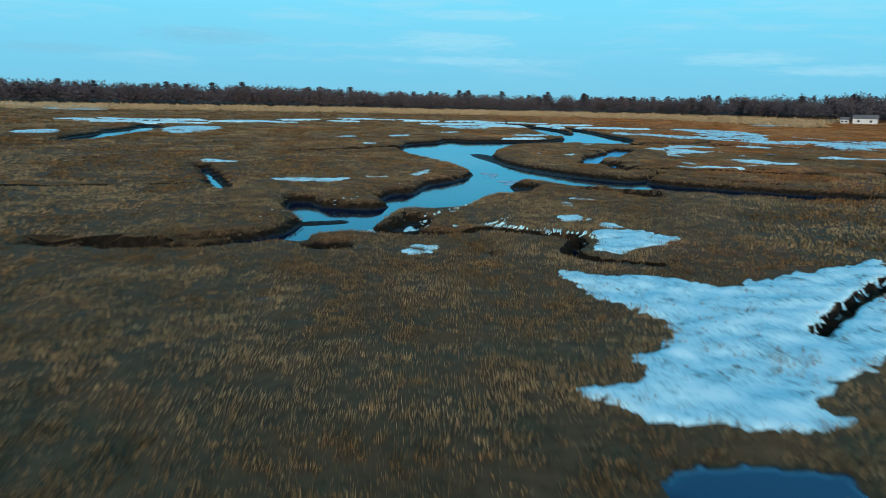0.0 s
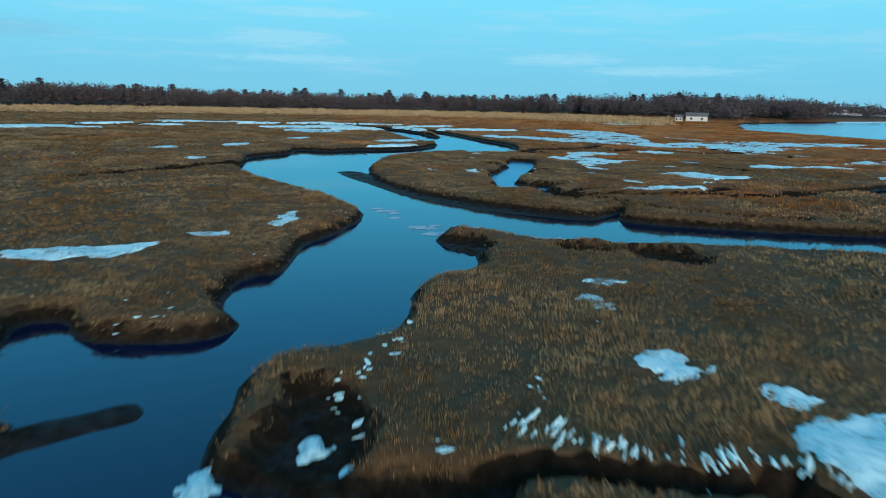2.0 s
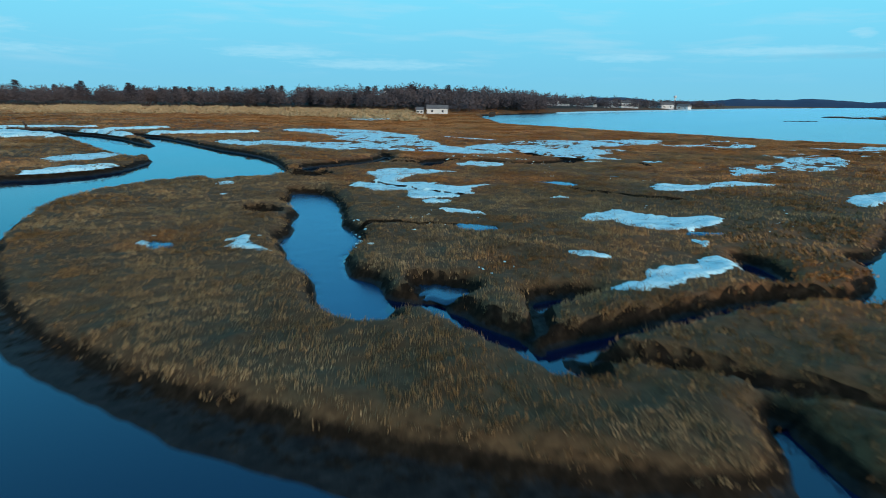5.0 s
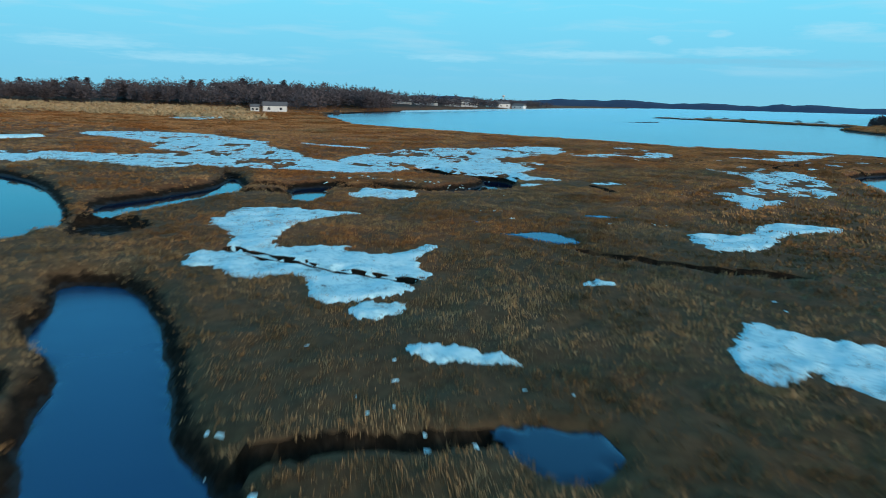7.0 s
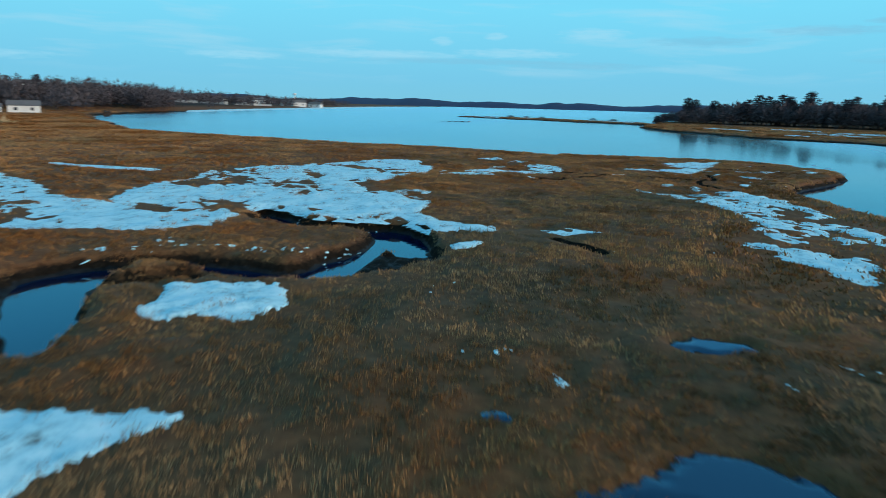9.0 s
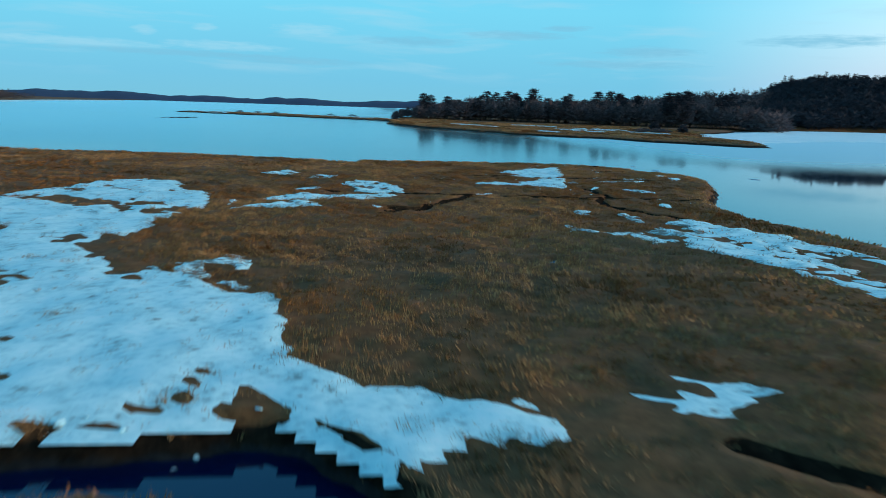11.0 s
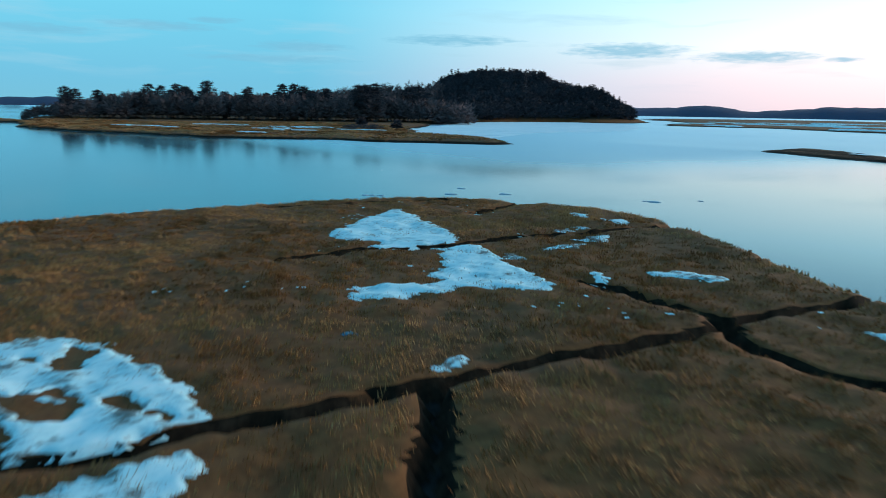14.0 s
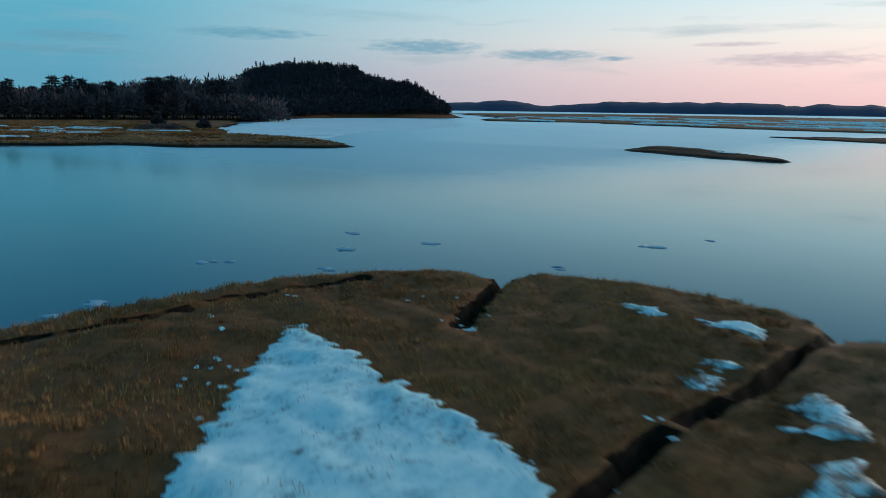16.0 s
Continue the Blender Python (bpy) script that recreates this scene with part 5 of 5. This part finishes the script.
for k, line in enumerate(BANK_ICE):
    spread = 0.3 if k == 0 else 0.5
    p = rounded(line, closed=False, times=3)
    seg = np.hypot(*np.diff(p, axis=0).T)
    run = np.concatenate([[0], np.cumsum(seg)])
    for t in np.arange(0, run[-1], 0.085 if k == 0 else 0.17):
        if rng.rand() < (0.25 if k == 0 else 0.55):
            continue
        x, y = np.interp(t, run, p[:, 0]) + rng.normal(0, spread), np.interp(t, run, p[:, 1]) + rng.normal(0, spread)
        z = float(on_grid(GZ, x, y))
        ob = new("ice_crust", CRUSTS[int(rng.rand() * 5)])
        s = rng.uniform(0.10, 0.30)
        if k == 0:
            # frozen runs hanging down the bank's face
            j = min(int(np.searchsorted(run, t)), len(p) - 1)
            run_x, run_y = p[j] - p[j - 1]
            face = math.degrees(math.atan2(run_y, run_x))
            ob.matrix_basis = pose(x, y, z + 0.04, rng.uniform(8, 30), 0, face + rng.normal(0, 10)) @ Matrix.Diagonal((s * 0.34, s * rng.uniform(0.8, 2.4), s * 0.5, 1))
        else:
            ob.matrix_basis = pose(x, y, z + 0.02, rng.uniform(-25, 25), rng.uniform(-25, 25), rng.uniform(0, 360)) @ Matrix.Diagonal((s * rng.uniform(0.8, 1.8), s * 0.8, s * rng.uniform(0.25, 0.6), 1))
        tagged(ob, "jagged white crust of ice on the creek bank", "ice", "ice crusts on the creek banks")

# ---- marsh grass ---------------------------------------------------------
HEART = [(4, 2), (6, 25), (12, 50), (27, 80), (48, 104), (75, 122), (105, 133), (135, 130), (160, 118), (185, 100)]


def build_grass():
    line = rounded(HEART, closed=False)
    rng = np.random.RandomState(3)
    n = 1250000
    x, y = rng.uniform(-55, 200, n), rng.uniform(0, 215, n)
    far_n = 230000
    rr, aa = 60 + 520 * rng.rand(far_n) ** 1.35, np.radians(rng.uniform(-50, 85, far_n))
    x, y = np.append(x, 20 + rr * np.sin(aa)), np.append(y, 40 + rr * np.cos(aa))
    x, y = np.append(x, rng.uniform(255, 480, 30000)), np.append(y, rng.uniform(-20, 125, 30000))
    x, y = np.append(x, rng.uniform(130, 300, 60000)), np.append(y, rng.uniform(165, 350, 60000))
    far = np.arange(len(x)) >= n
    dist = line_distance(x, y, line, False)
    density = np.where(far, 1.0 * (dist > 80), np.where(dist < 14, 1.0, np.where(dist < 30, 0.55, np.where(dist < 55, 0.28, 0.16 * (dist < 100)))))
    clump = fbm(x, y, 0.85, 3, 14)
    keep = rng.rand(len(x)) < density * np.where(far, 1.0, np.clip(0.70 + 1.4 * clump, 0.2, 1.0))
    x, y, dist, clump = x[keep], y[keep], dist[keep], clump[keep]
    z = on_grid(GZ, x, y)
    keep = (z > -0.62 + 0.5 * rng.rand(len(z)) ** 0.7 + 0.25 * fbm(x, y, 1.2, 2, 4)) & (z > -0.6) & (z < 3)
    for p in SNOW_ROUND:
        lo, hi = p.min(0), p.max(0)
        near = (x > lo[0]) & (x < hi[0]) & (y > lo[1]) & (y < hi[1])
        e = line_distance(x[near], y[near], p, True)
        e = np.where(inside(x[near], y[near], p), e, -1.0)
        tuft = np.clip(0.55 - 0.75 * e, 0.05, 1) + 0.6 * (fbm(x[near], y[near], 1.1, 3, 3) > 0.24)
        cover = np.where(e < 0, True, rng.rand(e.size) < tuft)
        keep[near] &= cover
    for c in PONDS:
        p = rounded(c)
        near = (np.abs(x - p[:, 0].mean()) < 15) & (np.abs(y - p[:, 1].mean()) < 15)
        near[near] = inside(x[near], y[near], p)
        keep &= ~near
    for half, depth, pts in DITCHES:
        p = rounded(pts, closed=False)
        near = (x > p[:, 0].min() - 2) & (x < p[:, 0].max() + 2) & (y > p[:, 1].min() - 2) & (y < p[:, 1].max() + 2)
        near[near] = line_distance(x[near], y[near], p, False) < half + (0.2 if half < 0.6 else 0.1)
        keep &= ~near
    x, y, z, dist, clump = x[keep], y[keep], z[keep], dist[keep], clump[keep]
    m = len(x)
    big = 1.0 + np.clip(dist / 40, 0, 1.6) + np.clip((dist - 70) / 40, 0, 3.2)
    ang = 2.5 * math.pi * fbm(x, y, 9.0, 2, 11) + rng.normal(0, 0.6, m)
    lush = 0.85 + 0.45 * fbm(x, y, 5.0, 2, 13) + 0.5 * np.clip(clump, -0.4, 0.5)
    vs, fs, count = [], [], 0
    fine = dist < 20
    for b in range(6):
        thick = np.where(fine, 0.36, 0.8)
        if b == 3:
            x, y, z, ang, lush, big, thick = x[fine], y[fine], z[fine], ang[fine], lush[fine], big[fine], thick[fine]
            m = len(x)
        elif b > 3:
            thick = np.full(m, 0.36)
        a = ang + rng.normal(0, 0.5, m)
        side = a + math.pi / 2
        h = (0.08 + 0.13 * rng.rand(m)) * lush * (0.7 + 0.3 * np.minimum(big, 5.0))
        lean = (0.02 + 0.13 * rng.rand(m)) * lush * big
        w = (0.028 + 0.034 * rng.rand(m)) * big * thick
        ox, oy = x + rng.normal(0, 0.1, m) * big, y + rng.normal(0, 0.1, m) * big
        v = np.stack([
            np.stack([ox - w * np.cos(side), oy - w * np.sin(side), z - 0.03], -1),
            np.stack([ox + w * np.cos(side), oy + w * np.sin(side), z - 0.03], -1),
            np.stack([ox + lean * np.cos(a), oy + lean * np.sin(a), z + h], -1)], 1)
        vs.append(v.reshape(-1, 3))
        fs.append(np.arange(3 * m).reshape(-1, 3) + count)
        count += 3 * m
    ob = mesh_object("marsh_grass", np.vstack(vs), np.vstack(fs), [M_BLADE], smooth=False)
    tagged(ob, "dead straw-brown cordgrass leaning in tufts", "grass", kind="stuff")


build_grass()

# ---- trees ---------------------------------------------------------------


def spikes(rng, cx, cy, cz, rx, rz, n, size, up=0.4):
    """n slender triangles pointing outwards through a crown."""
    d = rng.normal(0, 1, (n, 3))
    d[:, 2] = np.abs(d[:, 2]) * 0.8 + up * 0.3
    d /= np.linalg.norm(d, axis=1)[:, None]
    r = rng.rand(n)[:, None] ** 0.5
    c = np.array([cx, cy, cz]) + d * r * np.array([rx, rx, rz])
    t = np.cross(d, rng.normal(0, 1, (n, 3)))
    t /= np.linalg.norm(t, axis=1)[:, None] + 1e-9
    s = size * (0.6 + 0.8 * rng.rand(n))[:, None]
    v = np.stack([c - t * s * 0.22, c + t * s * 0.22, c + d * s], 1).reshape(-1, 3)
    return v, np.arange(3 * n).reshape(-1, 3)


def woods(name, places, heights, mat, label, seed, n=90, size=0.17, wide=1.0):
    """Far woods: many bare crowns in one mesh."""
    rng = np.random.RandomState(seed)
    vs, fs, k = [], [], 0
    for (x, y), h in zip(places, heights):
        z = float(on_grid(GZ, x, y))
        w = h * rng.uniform(0.26, 0.40) * wide
        v, f = spikes(rng, x, y, z + h * 0.18, w, h * 0.74, n, h * size)
        vs.append(v)
        fs.append(f + k)
        k += len(v)
        a = np.array([(x - 0.2, y, z - 0.3), (x + 0.2, y, z - 0.3), (x, y, z + h * 0.8), (x, y - 0.2, z - 0.3), (x, y + 0.2, z - 0.3), (x, y, z + h * 0.8)])
        vs.append(a)
        fs.append(np.array([(0, 1, 2), (3, 4, 5)]) + k)
        k += 6
    ob = mesh_object(name, np.vstack(vs), np.vstack(fs), [mat], smooth=False)
    return tagged(ob, label, "woods", kind="stuff")


def polar(az, r, c=(30, 60)):
    return c[0] + r * math.sin(radians(az)), c[1] + r * math.cos(radians(az))


rng = np.random.RandomState(21)
pl, hs = [], []
for k in range(1500):
    az = rng.uniform(-45, 49)
    r0 = 600 - 110 * max(0.0, min(1.0, (az - 24) / 12))
    r = r0 + abs(rng.normal(0, 60))
    pl.append(polar(az, r))
    hs.append(rng.uniform(11, 16.5) * (0.88 if az > 31 else 1.0) * (1.0 + 0.22 * max(0.0, min(1.0, (4 - az) / 14))))
woods("bare_woods", pl, hs, M_TWIG, "grey-brown leafless woods along the marsh edge", 5, n=190, size=0.11)
pl, hs = [], []
for k in range(420):
    s = rng.rand() ** 1.3
    x, y = 330 + s * 900, 378 + s * 262 + rng.uniform(0, 30) + abs(rng.normal(0, 30)) * (1 + s)
    pl.append((x, y))
    hs.append(rng.uniform(8, 13))
woods("shore_woods", pl, hs, M_TWIG, "leafless trees along the far bay shore", 6, n=60)


def pine(name, seed, h, spread, dark=M_PINE, spire=False):
    rng = np.random.RandomState(seed)
    top = new(name)
    bm = bmesh.new()
    bmesh.ops.create_cone(bm, cap_ends=True, segments=6, radius1=0.035 * h * 0.6, radius2=0.03, depth=h * 0.95, matrix=Matrix.Translation((0, 0, h * 0.475 - 0.2)))
    part("trunk", bm, M_BARK, top, "straight grey-brown trunk")
    vs, fs, k = [], [], 0
    layers = 9
    for i in range(layers):
        u = i / (layers - 1)
        z = h * ((0.12 + 0.84 * u) if spire else (0.42 + 0.52 * u))
        rad = spread * ((1.05 - u) if spire else (0.55 + 0.6 * math.sin(math.pi * (0.25 + 0.7 * u)))) * rng.uniform(0.75, 1.15)
        for j in range(5):
            a = rng.uniform(0, 6.28)
            v, f = spikes(rng, rad * 0.5 * math.cos(a), rad * 0.5 * math.sin(a), z, rad * 0.6, h * 0.045, 24, h * 0.062, 0.2)
            vs.append(v)
            fs.append(f + k)
            k += len(v)
    mesh_object("crown", np.vstack(vs), np.vstack(fs), [dark], parent=top, smooth=False)
    return top


def place_trees(kinds, places, label, group):
    for k, (x, y, s) in enumerate(places):
        src = kinds[k % len(kinds)]
        m = Matrix.Translation((x, y, float(on_grid(GZ, x, y)) - 0.1)) @ Matrix.Rotation(k * 2.4, 4, "Z") @ Matrix.Diagonal((s, s, s, 1))
        if k < len(kinds):
            src.matrix_basis = m
            t = src
        else:
            t = copy_thing(src, Matrix.Identity(4))
            t.matrix_basis = m
        tagged(t, label, "tree", group)


rng = np.random.RandomState(33)
far_pines = []
for k in range(85):
    az = rng.uniform(-40, 44)
    far_pines.append((*polar(az, 640 - 110 * max(0.0, min(1.0, (az - 24) / 12)) + rng.uniform(-10, 60)), rng.uniform(0.78, 1.04) * (0.78 if az > 29 else 1.0) * (1.0 + 0.2 * max(0.0, min(1.0, (4 - az) / 14)))))
place_trees([pine("pine_tree", 1, 16, 3.0), pine("pine_tree", 2, 17.5, 3.4), pine("pine_tree", 3, 15, 2.8)], far_pines, "dark pine rising above the bare woods", "pines in the far woods")

pl, hs = [], []
for k in range(2600):
    az = rng.uniform(-45, 38)
    pl.append(polar(az, rng.uniform(350, 590) - 110 * max(0.0, min(1.0, (az - 24) / 12)) * 0.9))
    hs.append(rng.uniform(0.9, 1.7))
woods("reed_bed", pl, hs, M_REED, "pale straw reeds along the foot of the woods", 15, n=30, size=0.7, wide=9.0)

# peninsula across the bay: pines over leafless scrub
CP = (113, 133)
pines = []
for k in range(64):
    az = rng.uniform(93.8, 120)
    pines.append((*polar(az, 430 + rng.uniform(-10, 60), CP), rng.uniform(1.0, 1.46) * min(1.0, 0.72 + (az - 93.8) * 0.05)))
place_trees([pine("pine_tree", 11, 14, 3.0), pine("pine_tree", 12, 15, 3.4), pine("pine_tree", 13, 12, 2.8)], pines, "tall dark pine on the far peninsula", "pines on the peninsula")
pl, hs = [], []
for k in range(760):
    az = rng.uniform(91.5, 123)
    pl.append(polar(az, 420 + rng.uniform(0, 60), CP))
    hs.append(rng.uniform(9, 15.5) * min(1.0, 0.35 + (az - 91.5) * 0.10))
woods("peninsula_woods", pl, hs, M_SCRUB, "dark leafless woods behind the peninsula's marsh", 8, n=120)
def on_hill(along, deep):
    return HILL[0] - 0.664 * along + 0.748 * deep, HILL[1] - 0.748 * along - 0.664 * deep


spruces = []
for k in range(150):
    along = rng.uniform(-88, 2) if k < 105 else rng.uniform(2, 74)
    x, y = on_hill(along, rng.uniform(-34, 22))
    if float(on_grid(GD, x, y)) > 3:
        spruces.append((x, y, rng.uniform(0.72, 1.08)))
place_trees([pine("spruce_tree", 21, 12.5, 2.3, spire=True), pine("spruce_tree", 22, 13.5, 2.6, spire=True), pine("spruce_tree", 23, 11.5, 2.2, spire=True), pine("spruce_tree", 24, 11, 2.9)],
            spruces, "dark pointed spruce on the wooded hilltop", "spruces on the hill")
pl, hs = [], []
for k in range(5200):
    along, deep = rng.uniform(-88, 80), rng.uniform(-130, 40)
    x, y = on_hill(along, deep)
    if float(on_grid(GD, x, y)) > 1.5:
        pl.append((x, y))
        hs.append(rng.uniform(7, 11.5))
woods("hill_woods", pl, hs, M_PINE, "dense dark evergreen woods on the hillside", 9, n=40, size=0.2)
pl, hs = [], []
for k in range(1500):
    along, deep = rng.uniform(-300, -80), rng.uniform(-150, -45)
    x, y = on_hill(along, deep)
    if float(on_grid(GD, x, y)) > 2:
        pl.append((x, y))
        hs.append(rng.uniform(9, 15))
for k in range(45):
    x, y = on_hill(rng.uniform(-200, -88), rng.uniform(-12, 12))
    pl.append((x, y))
    hs.append(rng.uniform(2.5, 5.5))
woods("foot_woods", pl, hs, M_SCRUB, "leafless brown woods at the foot of the hill", 10, n=50, size=0.2)

# ---- distant ridges ------------------------------------------------------


def ridge(name, az0, az1, r, h0, h1, seed, label):
    n = 160
    a = np.linspace(az0, az1, n)
    h = h0 + (h1 - h0) * (0.5 + fbm(a * 10, a * 0, 22.0, 4, seed) * 1.1)
    edge = np.clip(np.minimum(a - az0, az1 - a) / 3, 0, 1)
    h = h * edge
    vs, rows = [], ((0, 0.0), (60, 0.55), (200, 1.0), (500, 0.6))
    for dr, k in rows:
        vs.append(np.stack([80 + (r + dr) * np.sin(np.radians(a)), 100 + (r + dr) * np.cos(np.radians(a)), -1.0 + h * k + (k > 0) * 2.0 * value_noise(a * 10, a * 0, 0.6, seed)], -1))
    i = np.arange(n * len(rows)).reshape(len(rows), n)
    f = np.stack([i[:-1, :-1], i[:-1, 1:], i[1:, 1:], i[1:, :-1]], -1).reshape(-1, 4)
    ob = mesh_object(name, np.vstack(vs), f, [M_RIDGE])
    return tagged(ob, label, "backdrop", kind="structure")


ridge("backdrop_east", 50, 102, 3000, 16, 30, 3, "low wooded ridge on the horizon, haze blue in its colour")
ridge("backdrop_south", 132, 215, 2400, 24, 42, 5, "wooded hills under the sunset, dark haze blue in their colour")
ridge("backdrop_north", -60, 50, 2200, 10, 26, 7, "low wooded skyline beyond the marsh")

# ---- houses --------------------------------------------------------------


def house(x, y, w, l, h, turn, label, roof=M_ROOF, group="houses along the far shore"):
    z = float(on_grid(GZ, x, y)) - 0.3
    top = new("house")
    top.matrix_basis = pose(x, y, z, 0, 0, turn)
    part("wall", box(-l / 2, l / 2, -w / 2, w / 2, 0, h), M_WALL, top)
    bm = bmesh.new()
    o, rise = 0.4, w * 0.32
    pts = [(-l / 2 - o, -w / 2 - o, h), (l / 2 + o, -w / 2 - o, h), (l / 2 + o, w / 2 + o, h), (-l / 2 - o, w / 2 + o, h), (-l / 2 - o, 0, h + rise), (l / 2 + o, 0, h + rise)]
    v = [bm.verts.new(p) for p in pts]
    for q in ((0, 1, 5, 4), (2, 3, 4, 5), (0, 4, 3), (1, 2, 5), (3, 2, 1, 0)):
        bm.faces.new([v[i] for i in q])
    part("roof", bm, roof, top)
    for k in range(max(2, int(l // 6))):
        cx = -l / 2 + (k + 0.5) * l / max(2, int(l // 6))
        for s in (-1, 1):
            part("window", box(cx - 0.6, cx + 0.6, s * (w / 2 + 0.02) - 0.03, s * (w / 2 + 0.02) + 0.03, h * 0.4, h * 0.78), M_GLASS, top)
    return tagged(top, label, "house", group)


house(294.5, 373.5, 7, 12, 3.2, -42, "long low white building with a grey roof at the marsh edge", M_ROOF, "buildings at the marsh edge")
house(285.5, 378.5, 5, 4, 2.4, -42, "small white shed with a grey roof beside the long building", M_ROOF, "buildings at the marsh edge")
rng = np.random.RandomState(5)
for k in range(22):
    az = 37 + 25 * (k + rng.rand() * 0.8) / 22
    r = 570 + max(0, az - 45) * 22 + rng.uniform(-10, 70)
    x, y = polar(az, r)
    if float(on_grid(GD, x, y)) > 2:
        house(x, y, rng.uniform(7, 10), rng.uniform(10, 16), rng.uniform(4, 6), -az + rng.uniform(-30, 30), "pale clapboard house among bare trees above the bay")

# ---- small things across the water ---------------------------------------


def bush(x, y, h, w, label, seed, mat=M_PINE):
    z = float(on_grid(GZ, x, y))
    top = new("bush")
    top.matrix_basis = pose(x, y, z - 0.1)
    bm = bmesh.new()
    for k in range(3):
        bmesh.ops.create_cone(bm, cap_ends=True, segments=5, radius1=0.08, radius2=0.02, depth=h * 0.7, matrix=pose(0.1 * k, 0.05, h * 0.3, 10 * k - 10, 8 - 8 * k, 0))
    part("stem", bm, M_BARK, top)
    r = np.random.RandomState(seed)
    v, f = spikes(r, 0, 0, h * 0.25, w * 0.5, h * 0.75, 260, h * 0.28)
    mesh_object("crown", v, f, [mat], parent=top, smooth=False)
    return tagged(top, label, "bush", "bushes on the spit")


bush(382.8, 11.7, 4.2, 3.4, "dark rounded juniper bush on the spit", 1)
bush(352.8, 12.3, 3.6, 3.4, "dark rounded juniper bush on the spit", 2)
for k, (x, y) in enumerate(((363.6, 25.5), (369.6, 21.5), (359.7, 19.4), (373.7, 15.6), (366.8, 13.5))):
    bush(x, y, 1.8 + 0.2 * (k % 3), 5.5, "low brown leafless shrub on the spit", 5 + k, M_TWIG)
for k, (x, y) in enumerate(((560, 220), (556, 208), (552, 196), (540, 160), (532, 146))):
    bush(x, y, 1.5, 5.0, "low dark shrub on the sand bar", 15 + k)


def jetty(x, y, length, turn):
    top = new("jetty")
    top.matrix_basis = pose(x, y, WATER_Z, 0, 0, turn)
    part("deck", box(-length / 2, length / 2, -1.0, 1.0, 1.6, 1.8), M_BARK, top, "weathered plank deck")
    for k in range(7):
        for s in (-0.9, 0.9):
            cx = -length / 2 + k * length / 6
            part("post", box(cx - 0.15, cx + 0.15, s - 0.15, s + 0.15, -1.5, 2.3), M_BARK, top)
    return tagged(top, "low dark wooden jetty below the white building", "jetty")


jetty(318, 352, 26, 40)


def driftwood(x, y, h):
    top = new("driftwood_stump")
    z = float(on_grid(GZ, x, y))
    top.matrix_basis = pose(x, y, max(z, WATER_Z) - 0.3, 0, -28, 30)
    bm = bmesh.new()
    bmesh.ops.create_cone(bm, cap_ends=True, segments=8, radius1=0.45, radius2=0.16, depth=h, matrix=Matrix.Translation((0, 0, h / 2)))
    part("log", bm, M_BARK, top)
    bm = bmesh.new()
    bmesh.ops.create_cone(bm, cap_ends=True, segments=6, radius1=0.18, radius2=0.05, depth=h * 0.5, matrix=pose(0.3, 0, h * 0.62, 0, 55, 0))
    part("branch_stub", bm, M_BARK, top)
    return tagged(top, "leaning grey driftwood stump beside the far creek", "driftwood")


driftwood(61, 256, 3.2)


def water_tower(az, r, z):
    x, y = polar(az, r)
    top = new("water_tower")
    top.matrix_basis = pose(x, y, z)
    bm = bmesh.new()
    bmesh.ops.create_cone(bm, cap_ends=True, segments=12, radius1=2.5, radius2=1.8, depth=22, matrix=Matrix.Translation((0, 0, 8)))
    part("stem", bm, M_WALL, top)
    bm = bmesh.new()
    bmesh.ops.create_uvsphere(bm, u_segments=16, v_segments=10, radius=6.5, matrix=Matrix.Translation((0, 0, 20)) @ Matrix.Diagonal((1, 1, 0.75, 1)))
    part("tank", bm, M_WALL, top)
    return tagged(top, "small white water tower on the distant ridge", "water tower")


water_tower(60.2, 3050, 14)
